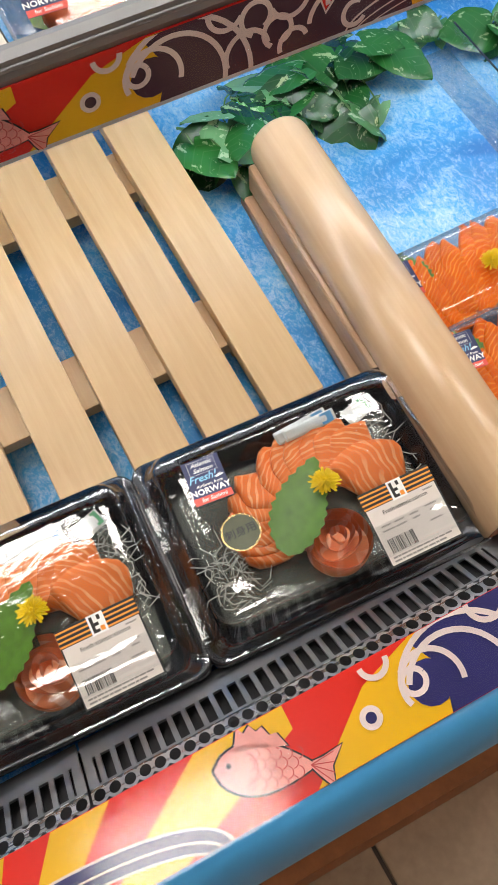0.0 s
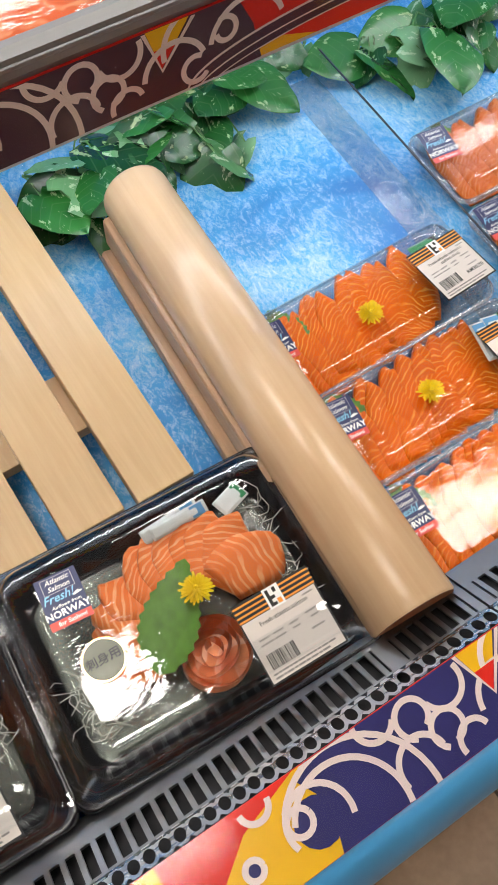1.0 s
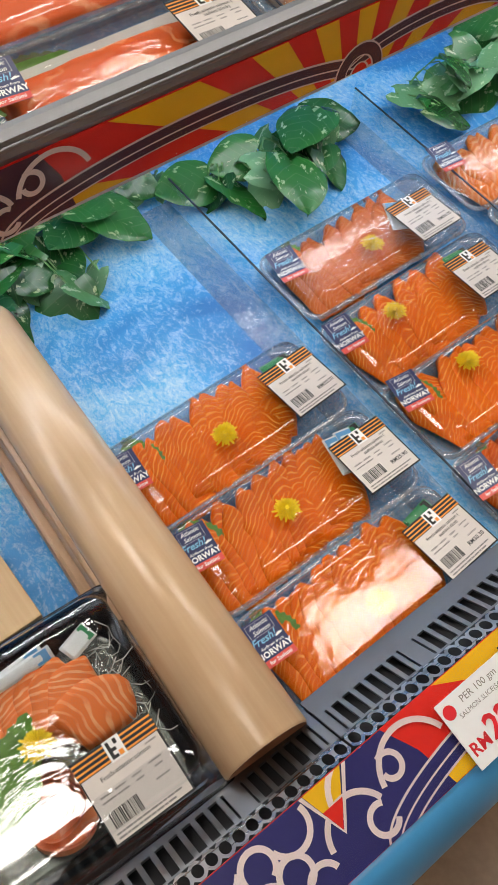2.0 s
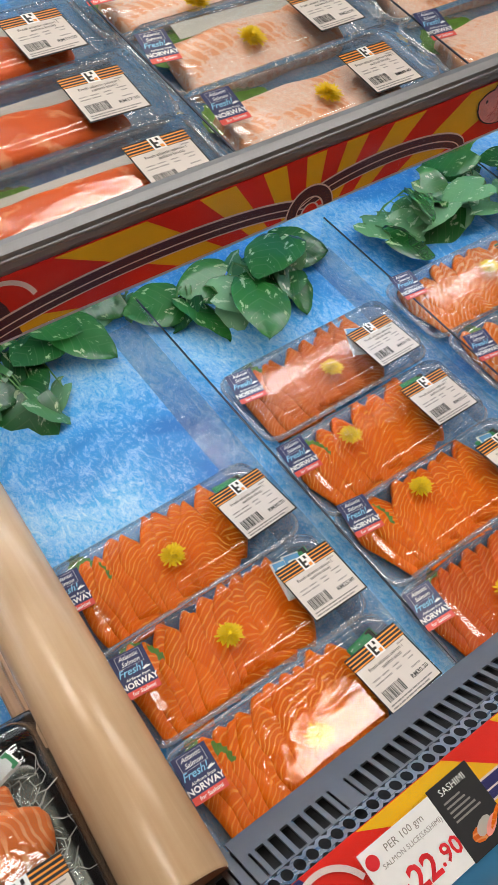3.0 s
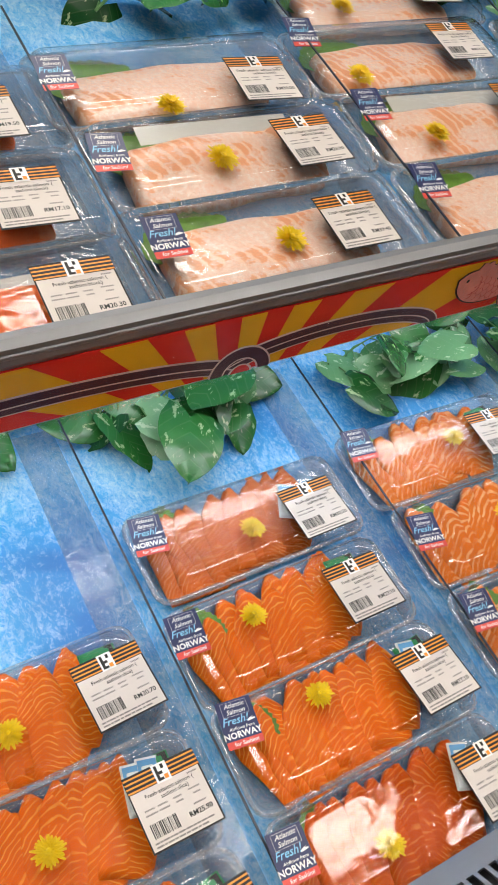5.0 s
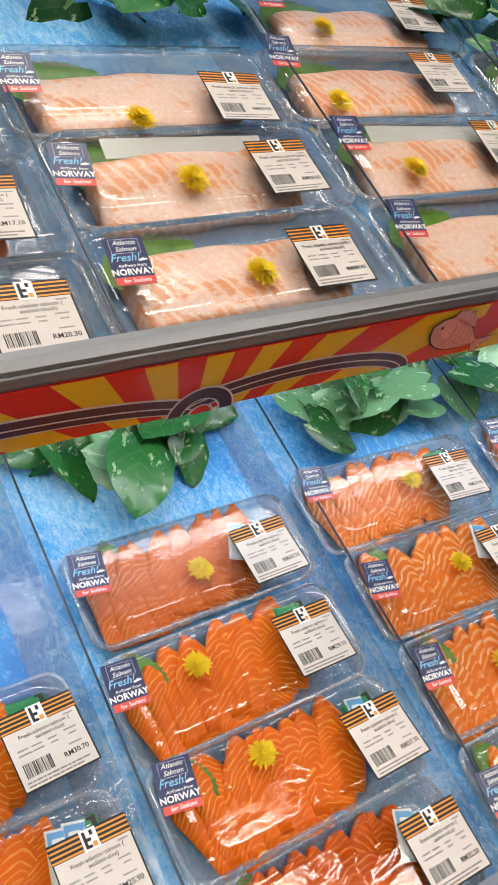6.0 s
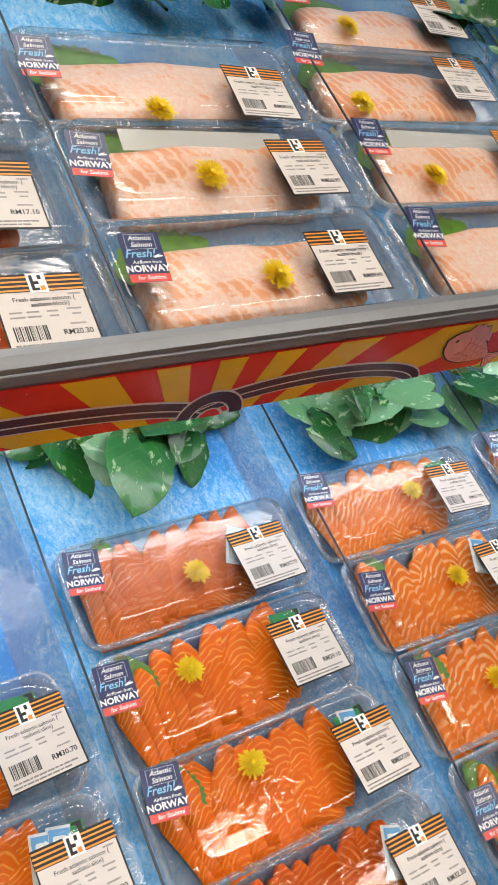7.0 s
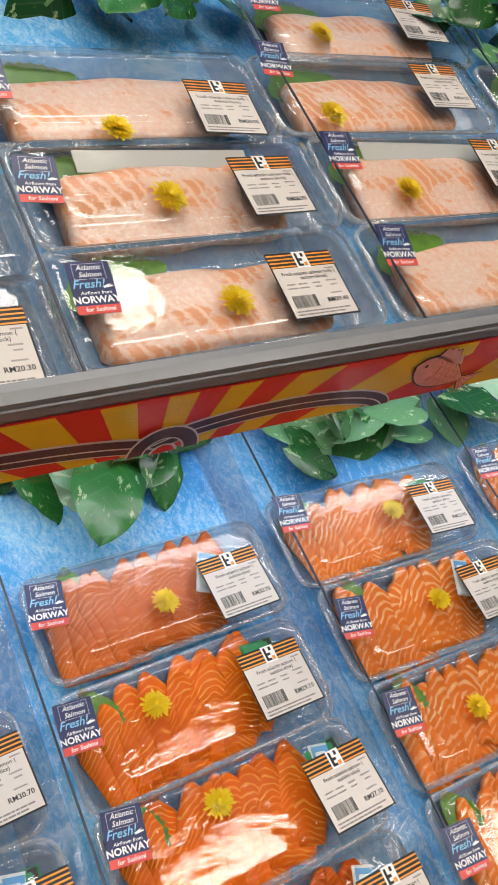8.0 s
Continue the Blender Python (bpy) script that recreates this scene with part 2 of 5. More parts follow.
YELLOW = plain("yellow_petals", (0.96, 0.67, 0.012), 0.5, vary=0.15, scale=300.0)
DAIKON = clear("white_radish", (0.9, 0.9, 0.88), 0.8, 0.15, 1.4, 0.55, 0.0, 30.0, (0.80, 0.78, 0.72))
INSERT = clear("clear_insert_plastic", (0.80, 0.84, 0.78), 1.6, 0.12, 1.5, 0.20, 0.0010, 60.0, (0.55, 0.58, 0.50))
SALMON_ROSE = make_salmon("salmon_rose_slice", (0.88, 0.38, 0.20), (0.82, 0.29, 0.12), (0.92, 0.64, 0.48), 600.0, 0.5, 0.60)
BLACK_PLASTIC = plain("black_plastic", (0.006, 0.006, 0.008), 0.15, vary=0.2, spec=0.6)
TRAY_CLEAR = clear("clear_tray_plastic", (0.90, 0.91, 0.92), 1.8, 0.07, 1.5, 0.36, 0.0014, 45.0, (0.46, 0.49, 0.53))
RIM_GLINT = clear("rim_highlight_plastic", (0.93, 0.95, 0.97), 2.0, 0.06, 1.5, 0.30, 0.0, 30.0, (0.72, 0.77, 0.82))
FILM = clear("clear_film", (0.97, 0.975, 0.98), 1.7, 0.015, 1.45, 0.0, 0.0008, 26.0)
LID = clear("clear_lid", (0.94, 0.95, 0.96), 2.4, 0.015, 1.5, 0.0, 0.0006, 24.0)
DIVIDER = clear("clear_divider", (0.90, 0.94, 0.96), 0.45, 0.05, 1.45, 0.08)
HOLDER = clear("clear_strip_holder", (0.96, 0.97, 0.98), 0.8, 0.10, 1.5)
FOOT_CLEAR = clear("hazy_foot_plastic", (0.86, 0.88, 0.90), 1.2, 0.10, 1.5, 0.24, 0.0010, 40.0, (0.36, 0.40, 0.46))
DARK_EDGE = plain("dark_edge", (0.02, 0.03, 0.05), 0.4)
ALU = make_metal("brushed_aluminium", (0.30, 0.30, 0.31), 0.5)
STEEL_GREY = make_metal("grey_grille_steel", (0.20, 0.204, 0.212), 0.34)
STEEL_BRIGHT = make_metal("bright_hole_strip_steel", (0.50, 0.50, 0.51), 0.26)
SHELF_WHITE = plain("white_painted_steel", (0.72, 0.76, 0.80), 0.4, vary=0.05)
# near-black for painted shade under the grille and for the card's photo panel
DARK = plain("shade_and_photo_black", (0.012, 0.012, 0.014), 0.7)
BUMPER = plain("blue_bumper", (0.07, 0.34, 0.66), 0.3, vary=0.1, scale=12.0)
PLINTH = plain("brown_plinth", (0.20, 0.11, 0.07), 0.5)
TILE = make_tiles()
KERB = plain("orange_brown_edge", (0.34, 0.11, 0.035), 0.5, vary=0.25)
GROUT = plain("grout", (0.10, 0.07, 0.05), 0.8)
WALL = plain("painted_wall", (0.62, 0.60, 0.57), 0.7, vary=0.05, scale=8.0)
CEILING = plain("grey_ceiling", (0.24, 0.24, 0.24), 0.8)
RED = plain("print_red", (0.80, 0.028, 0.018), 0.32, vary=0.1, scale=20.0, spec=0.2)
GOLD = plain("print_yellow", (0.90, 0.50, 0.015), 0.32, vary=0.1, scale=20.0, spec=0.2)
NAVY = plain("print_navy", (0.035, 0.032, 0.14), 0.32, vary=0.15, scale=20.0, spec=0.2)
MAROON = plain("print_maroon", (0.075, 0.03, 0.05), 0.32, vary=0.15, scale=20.0, spec=0.2)
PINK_LINE = plain("print_pale_outline", (0.82, 0.66, 0.62), 0.32, vary=0.05)
FISH_PINK = plain("print_pink", (0.80, 0.30, 0.26), 0.32, vary=0.25, scale=90.0)
FISH_RED = plain("print_coral", (0.62, 0.06, 0.06), 0.32)
INK = plain("black_ink", (0.012, 0.012, 0.012), 0.5)
PAPER = plain("label_paper", (0.70, 0.635, 0.59), 0.5, vary=0.04, scale=40.0)
ORANGE = plain("print_orange", (0.85, 0.30, 0.03), 0.45)
STICKER_NAVY = plain("sticker_navy", (0.022, 0.030, 0.11), 0.35, vary=0.15)
STICKER_RED = plain("sticker_red", (0.72, 0.08, 0.06), 0.35)
WHITE_INK = plain("white_ink", (0.85, 0.85, 0.85), 0.45, vary=0.03)
SKY_INK = plain("light_blue_ink", (0.22, 0.55, 0.82), 0.45)
GREEN_PACK = plain("green_sachet", (0.01, 0.22, 0.07), 0.3)
WHITE_PACK = plain("white_sachet", (0.64, 0.68, 0.67), 0.3, vary=0.10, scale=200.0)
BLUE_PACK = plain("blue_print", (0.10, 0.32, 0.60), 0.35)
GOLD_FOIL = make_metal("gold_foil", (0.75, 0.60, 0.30), 0.22)
FOIL_DARK = plain("dark_foil", (0.10, 0.11, 0.07), 0.25)
PRICE_RED = plain("price_red", (0.72, 0.01, 0.02), 0.4)
GREY_INK = plain("grey_ink", (0.25, 0.23, 0.22), 0.5)
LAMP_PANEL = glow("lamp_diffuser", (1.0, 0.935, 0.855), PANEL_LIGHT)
LAMP_TUBE = glow("led_tube", (0.97, 0.98, 1.0), SHELF_LIGHT)


# ---- building helpers ----
def mesh_of(bm, mat, smooth=False, name="mesh"):
    me = bpy.data.meshes.new(name)
    bmesh.ops.recalc_face_normals(bm, faces=bm.faces)
    bm.to_mesh(me)
    bm.free()
    me.materials.append(mat)
    if smooth:
        for p in me.polygons:
            p.use_smooth = True
    return me


def part(name, data, mat=None, parent=None, label="", m=None, smooth=False):
    """One mesh object, from a bmesh or a shared mesh, under a thing or a part."""
    me = data if isinstance(data, bpy.types.Mesh) else mesh_of(data, mat, smooth, name)
    ob = new(name, me)
    if parent is not None:
        ob.parent = parent
    if m is not None:
        ob.matrix_basis = m
    if label:
        ob["label"] = label
    return ob


def empty(name, m, label, category, group="", kind=""):
    ob = new(name)
    ob.empty_display_size = 0.02
    ob.matrix_basis = m
    return tagged(ob, label, category, group, kind)


def box(bm, x0, x1, y0, y1, z0, z1, bevel=0.0):
    r = bmesh.ops.create_cube(bm, size=1.0)
    bmesh.ops.scale(bm, verts=r["verts"], vec=(x1 - x0, y1 - y0, z1 - z0))
    bmesh.ops.translate(bm, verts=r["verts"], vec=((x0 + x1) / 2, (y0 + y1) / 2, (z0 + z1) / 2))
    if bevel:
        es = list({e for v in r["verts"] for e in v.link_edges})
        bmesh.ops.bevel(bm, geom=es, offset=bevel, segments=2, affect="EDGES", profile=0.5)
    return bm


def extrude_profile(pts, x0, x1, bm=None):
    """A solid whose (y, z) section runs along x."""
    bm = bm or bmesh.new()
    a = [bm.verts.new((x0, y, z)) for y, z in pts]
    b = [bm.verts.new((x1, y, z)) for y, z in pts]
    k = len(pts)
    for i in range(k):
        bm.faces.new((a[i], a[(i + 1) % k], b[(i + 1) % k], b[i]))
    bm.faces.new(a)
    bm.faces.new(b[::-1])
    return bm


def rounded(w, d, r, seg=4):
    pts = []
    for cx, cy, a0 in ((w / 2 - r, d / 2 - r, 0), (-w / 2 + r, d / 2 - r, 90), (-w / 2 + r, -d / 2 + r, 180), (w / 2 - r, -d / 2 + r, 270)):
        for i in range(seg + 1):
            a = radians(a0 + 90 * i / seg)
            pts.append((cx + r * math.cos(a), cy + r * math.sin(a)))
    return pts


def loft(loops, cap=False, bm=None):
    """Skin rings of equal count, each a list of (x, y, z)."""
    bm = bm or bmesh.new()
    rows = [[bm.verts.new(p) for p in lp] for lp in loops]
    for a, b in zip(rows, rows[1:]):
        k = len(a)
        for i in range(k):
            bm.faces.new((a[i], a[(i + 1) % k], b[(i + 1) % k], b[i]))
    if cap:
        bm.faces.new(rows[-1])
    return bm


def ring(w, d, r, z):
    return [(x, y, z) for x, y in rounded(w, d, min(r, w / 2 - 0.001, d / 2 - 0.001))]


def flat(bm, pts, z=0.0):
    vs = [bm.verts.new((x, y, z)) for x, y in pts]
    bm.faces.new(vs)
    return bm


def rect(bm, x0, x1, y0, y1, z=0.0):
    return flat(bm, ((x0, y0), (x1, y0), (x1, y1), (x0, y1)), z)


TEXTS = {}


def text_mesh(s, size, mat, shear=0.0, bold=0.0, align="CENTER"):
    key = (s, size, mat.name, shear, bold, align)
    if key not in TEXTS:
        cu = bpy.data.curves.new("text", "FONT")
        cu.body, cu.size, cu.shear, cu.offset = s, size, shear, bold
        cu.align_x, cu.align_y, cu.resolution_u = align, "CENTER", 2
        ob = new("text", cu)
        bpy.context.view_layer.update()
        me = bpy.data.meshes.new_from_object(ob.evaluated_get(bpy.context.evaluated_depsgraph_get()))
        bpy.data.objects.remove(ob)
        me.materials.clear()
        me.materials.append(mat)
        TEXTS[key] = me
    return TEXTS[key]


def tube(pts, radius, sides=6, bm=None, taper=1.0):
    bm = bm or bmesh.new()
    pts = [Vector(p) for p in pts]
    rows = []
    for i, p in enumerate(pts):
        d = (pts[min(i + 1, len(pts) - 1)] - pts[max(i - 1, 0)]).normalized()
        u = d.orthogonal().normalized()
        v = d.cross(u)
        r = radius * (1 + (taper - 1) * i / max(1, len(pts) - 1))
        rows.append([bm.verts.new(p + (u * math.cos(6.2832 * k / sides) + v * math.sin(6.2832 * k / sides)) * r) for k in range(sides)])
    for a, b in zip(rows, rows[1:]):
        best = min(range(sides), key=lambda o: (a[0].co - b[o].co).length)
        for k in range(sides):
            bm.faces.new((a[k], a[(k + 1) % sides], b[(k + 1 + best) % sides], b[(k + best) % sides]))
    bm.faces.new(rows[0][::-1])
    bm.faces.new(rows[-1])
    return bm


def T(x, y, z, rx=0, ry=0, rz=0):
    return pose(x, y, z, rx, ry, rz)


# slopes of the lower deck and of the upper shelf: local y runs up the slope
DECK = pose(0, 0.255, 0.513, 12.4, 0, 0)
SHELF = pose(0, 0.572, 0.838, 16.5, 0, 0)
X0, X1 = -0.75, 2.1

# ---- room ----
bm = box(bmesh.new(), -3.2, 4.4, -3.2, 2.4, -0.12, -0.006)
floor = tagged(part("floor", bm, GROUT), "brown terracotta tiled shop floor with dark grout", "floor", kind="structure")
tile_mesh = mesh_of(box(bmesh.new(), -0.147, 0.147, -0.147, 0.147, -0.006, 0.002, 0.0015), TILE, name="tile")
for i in range(-10, 14):
    for j in range(-10, 2):
        part("tile", tile_mesh, parent=floor, m=T(0.05 + 0.3 * i, -0.164 + 0.3 * j, 0))
for nm, a in (("wall_north", (-3.2, 4.4, 2.3, 2.4)), ("wall_south", (-3.2, 4.4, -3.2, -3.1)), ("wall_west", (-3.2, -3.1, -3.1, 2.3)), ("wall_east", (4.3, 4.4, -3.1, 2.3))):
    tagged(part(nm, box(bmesh.new(), *a, -0.006, 3.1), WALL), "plain off-white painted shop wall", "wall", kind="structure")
tagged(part("ceiling", box(bmesh.new(), -3.2, 4.4, -3.2, 2.4, 3.1, 3.2), CEILING), "plain grey shop ceiling", "ceiling", kind="structure")
# the three panels beyond y = 1.4 are added fill for the upper shelf
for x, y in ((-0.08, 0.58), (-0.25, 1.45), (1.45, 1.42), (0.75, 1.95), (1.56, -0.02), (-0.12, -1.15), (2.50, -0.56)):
    lamp = empty("unseen_ceiling_light", T(x, y, 3.1), "unseen white rectangular ceiling light panel, lit", "ceiling light", "ceiling lights")
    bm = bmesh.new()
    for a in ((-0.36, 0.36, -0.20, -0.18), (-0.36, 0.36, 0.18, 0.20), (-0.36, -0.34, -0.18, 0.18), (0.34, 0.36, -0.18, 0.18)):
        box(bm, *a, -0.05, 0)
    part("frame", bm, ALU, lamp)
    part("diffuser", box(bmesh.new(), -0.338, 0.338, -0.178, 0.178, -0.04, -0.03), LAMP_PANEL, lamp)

# ---- chiller case ----
case = empty("chiller_case", T(0, 0, 0), "open refrigerated display case with blue bumper and grey grille", "display case", kind="structure")
part("plinth", box(bmesh.new(), X0, X1, 0.172, 1.2, -0.004, 0.0995), PLINTH, case, "brown plinth")
part("kick_edge", box(bmesh.new(), X0, X1, 0.152, 0.1715, -0.004, 0.05), KERB, case, "orange-brown kick edge")
part("front_panel", extrude_profile(((0.165, 0.1), (0.165, 0.50), (0.129, 0.51), (0.129, 0.55), (0.155, 0.572), (0.1945, 0.54), (0.1945, 0.1)), X0, X1), PLINTH, case, "dark brown front panel")
bump_pts = [(0.102, 0.5935)] + [(0.102 - 0.020 * math.sin(radians(a)), 0.547 + 0.0455 * math.cos(radians(a))) for a in range(8, 173, 9)] + [(0.1275, 0.501), (0.1275, 0.590)]
bumper = part("bumper", extrude_profile(bump_pts, X0, X1), BUMPER, case, "glossy blue bumper rail", smooth=True)
d0, d1 = DECK @ Vector((0, -0.060, 0)), DECK @ Vector((0, 0.78, 0))
part("deck", extrude_profile(((d0.y, d0.z - 0.002), (d1.y, d1.z - 0.002), (d1.y, d1.z - 0.03), (d0.y, d0.z - 0.03)), X0, X1), SHELF_WHITE, case, "white steel base deck")
part("back_panel", box(bmesh.new(), X0, X1, d1.y + 0.002, d1.y + 0.03, 0.1, 1.3), SHELF_WHITE, case)
part("body", box(bmesh.new(), X0, X1, 0.20, d1.y, 0.1, 0.46), PLINTH, case)
mat_ob = empty("blue_mat", DECK, "blue water-print mat laid over the deck", "mat")
bm = bmesh.new()
bmesh.ops.create_grid(bm, x_segments=90, y_segments=26, size=0.5)
for v in bm.verts:
    v.co = Vector((X0 + (v.co.x + 0.5) * (X1 - X0), -0.058 + (v.co.y + 0.5) * 0.83, 0.0015))
    v.co.z += 0.0016 * noise.noise(v.co * 7)
part("sheet", bm, BLUE_MAT, mat_ob, smooth=True)
back_mat = empty("back_mat", T(0, d1.y, 0.6), "blue water-print sheet hung on the back of the case", "backdrop sheet")
part("sheet", box(bmesh.new(), X0, X1, -0.004, -0.001, 0.09, 0.68), BLUE_MAT, back_mat)

# grille: a slotted strip behind a strip with round holes, in sections
G0, G1, G2 = (0.2005, 0.585), (0.1735, 0.600), (0.1580, 0.6105)


def grille(x0, x1, tab):
    g = empty("air_grille", T(0, 0, 0), "grey steel air-return grille with slots and round holes", "grille", "grille sections", "structure")
    bm = bmesh.new()
    ang = math.atan2(G1[1] - G0[1], G1[0] - G0[0])
    L = math.hypot(G1[0] - G0[0], G1[1] - G0[1])
    y0, y1 = L * 0.07, L * 0.93
    box(bm, x0, x1, 0, y0, -0.002, 0)
    box(bm, x0, x1, -0.020, 0, -0.002, 0)
    box(bm, x0, x1, y1, L, -0.002, 0)
    n = int((x1 - x0) / 0.0108)
    p = (x1 - x0) / n
    for i in range(n + 1):
        xm = x0 + i * p
        w = 0.0020
        if i in (0, n, n - tab):
            w = 0.007
        a, b = max(x0, xm - w), min(x1, xm + w)
        box(bm, a, b, y0, y1, -0.002, 0)
    m = Matrix(((1, 0, 0, 0), (0, math.cos(ang), math.sin(ang), G0[0]), (0, math.sin(ang), -math.cos(ang), G0[1]), (0, 0, 0, 1)))
    part("slotted_strip", bm, STEEL_GREY, g, m=m)
    # band of round holes
    bm = bmesh.new()
    L2 = math.hypot(G2[0] - G1[0], G2[1] - G1[1])
    ang2 = math.atan2(G2[1] - G1[1], G2[0] - G1[0])
    for i in range(n):
        cx, cy = x0 + (i + 0.5) * p, L2 * 0.48
        inner, outer = [], []
        for k in range(12):
            a = 6.2832 * k / 12 + 0.2618
            ca, sa = math.cos(a), math.sin(a)
            inner.append(bm.verts.new((cx + 0.0041 * ca, cy + 0.0062 * sa, 0)))
            q = min(p / 2 / max(abs(ca), 1e-6), L2 * 0.48 / max(abs(sa), 1e-6))
            outer.append(bm.verts.new((cx + q * ca, cy + q * sa, 0)))
        for k in range(12):
            bm.faces.new((inner[k], inner[(k + 1) % 12], outer[(k + 1) % 12], outer[k]))
    m2 = Matrix(((1, 0, 0, 0), (0, math.cos(ang2), math.sin(ang2), G1[0]), (0, math.sin(ang2), -math.cos(ang2), G1[1]), (0, 0, 0, 1)))
    part("holed_strip", bm, STEEL_BRIGHT, g, "bright steel strip with round holes", m=m2)


for k, x in enumerate((-0.75, -0.433, -0.013, 0.407, 0.827, 1.247, 1.667)):
    grille(x + 0.001, (-0.434 if k == 0 else x + 0.419), (5, 7, 7, 30, 7, 9, 7)[k])
# solid near-black block stands in for the shade behind the grille openings
part("duct_shade_block", extrude_profile(((0.212, 0.520), (0.212, 0.565), (0.172, 0.588), (0.154, 0.597), (0.1305, 0.586), (0.1305, 0.52)), X0, X1), DARK, case)
part("grille_back", extrude_profile(((0.2110, 0.5745), (0.2130, 0.5735), (0.2150, 0.500), (0.2130, 0.500)), X0, X1), STEEL_GREY, case)

# upper shelf: sloping plate, raised front lip with an aluminium rail, LED tube below
shelf = empty("upper_shelf", T(0, 0, 0), "sloping white steel shelf with aluminium front rail", "shelf", kind="structure")
s0, s1 = SHELF @ Vector((0, -0.034, 0)), SHELF @ Vector((0, 0.50, 0))
part("plate", extrude_profile(((s0.y, s0.z), (s1.y, s1.z), (s1.y, s1.z - 0.014), (s0.y, s0.z - 0.012)), X0, X1), SHELF_WHITE, shelf, "white steel plate")
part("rail", extrude_profile(((0.5235, 0.8815), (0.520, 0.886), (0.5205, 0.898), (0.526, 0.9025), (0.533, 0.9025), (0.5365, 0.899), (0.541, 0.840), (0.5375, 0.828), (0.532, 0.828)), X0, X1), ALU, shelf, "aluminium front rail")
part("rail_groove", extrude_profile(((0.5198, 0.8905), (0.5190, 0.8915), (0.5190, 0.8935), (0.5200, 0.8945)), X0, X1), ALU, shelf)
lt = empty("shelf_led_light", T(0, 0.625, 0.816), "white LED tube under the shelf, lit", "light tube")
part("tube", tube([(X0 + 0.05, 0, 0), (X1 - 0.05, 0, 0)], 0.008, 10), LAMP_TUBE, lt)
part("bracket", box(bmesh.new(), X0 + 0.05, X1 - 0.05, -0.012, 0.012, 0.009, 0.020), SHELF_WHITE, lt)
um = empty("shelf_mat", SHELF, "blue water-print mat laid over the shelf", "mat")
part("sheet", box(bmesh.new(), X0, X1, -0.028, 0.5, 0.001, 0.002), BLUE_MAT, um)

# ---- printed strips ----


def clip(poly, x0, x1, y0, y1):
    for ax, lim, sgn in ((0, x0, 1), (0, x1, -1), (1, y0, 1), (1, y1, -1)):
        out = []
        for i, p in enumerate(poly):
            q = poly[(i + 1) % len(poly)]
            a, b = sgn * (p[ax] - lim), sgn * (q[ax] - lim)
            if a >= 0:
                out.append(p)
            if (a >= 0) != (b >= 0):
                t = a / (a - b)
                out.append((p[0] + t * (q[0] - p[0]), p[1] + t * (q[1] - p[1])))
        poly = out
        if len(poly) < 3:
            return []
    return poly


STROKES = [0]


def stroke(bm, pts, w, z, lim):
    """A band of even width along a line, each on its own level."""
    pts = [Vector(p) for p in pts]
    STROKES[0] += 1
    z += 0.000008 * (STROKES[0] % 45)
    sides = []
    for i, p in enumerate(pts):
        d = pts[min(i + 1, len(pts) - 1)] - pts[max(i - 1, 0)]
        n = Vector((-d.y, d.x)).normalized() * w / 2
        sides.append((p + n, p - n))
    for (a, b), (c, d) in zip(sides, sides[1:]):
        q = clip([tuple(a), tuple(c), tuple(d), tuple(b)], *lim)
        if q:
            flat(bm, q, z)


def arc(cx, cy, r, a0, a1, n=22, grow=0.0):
    return [(cx + (r + grow * i / n) * math.cos(radians(a0 + (a1 - a0) * i / n)), cy + (r + grow * i / n) * math.sin(radians(a0 + (a1 - a0) * i / n))) for i in range(n + 1)]


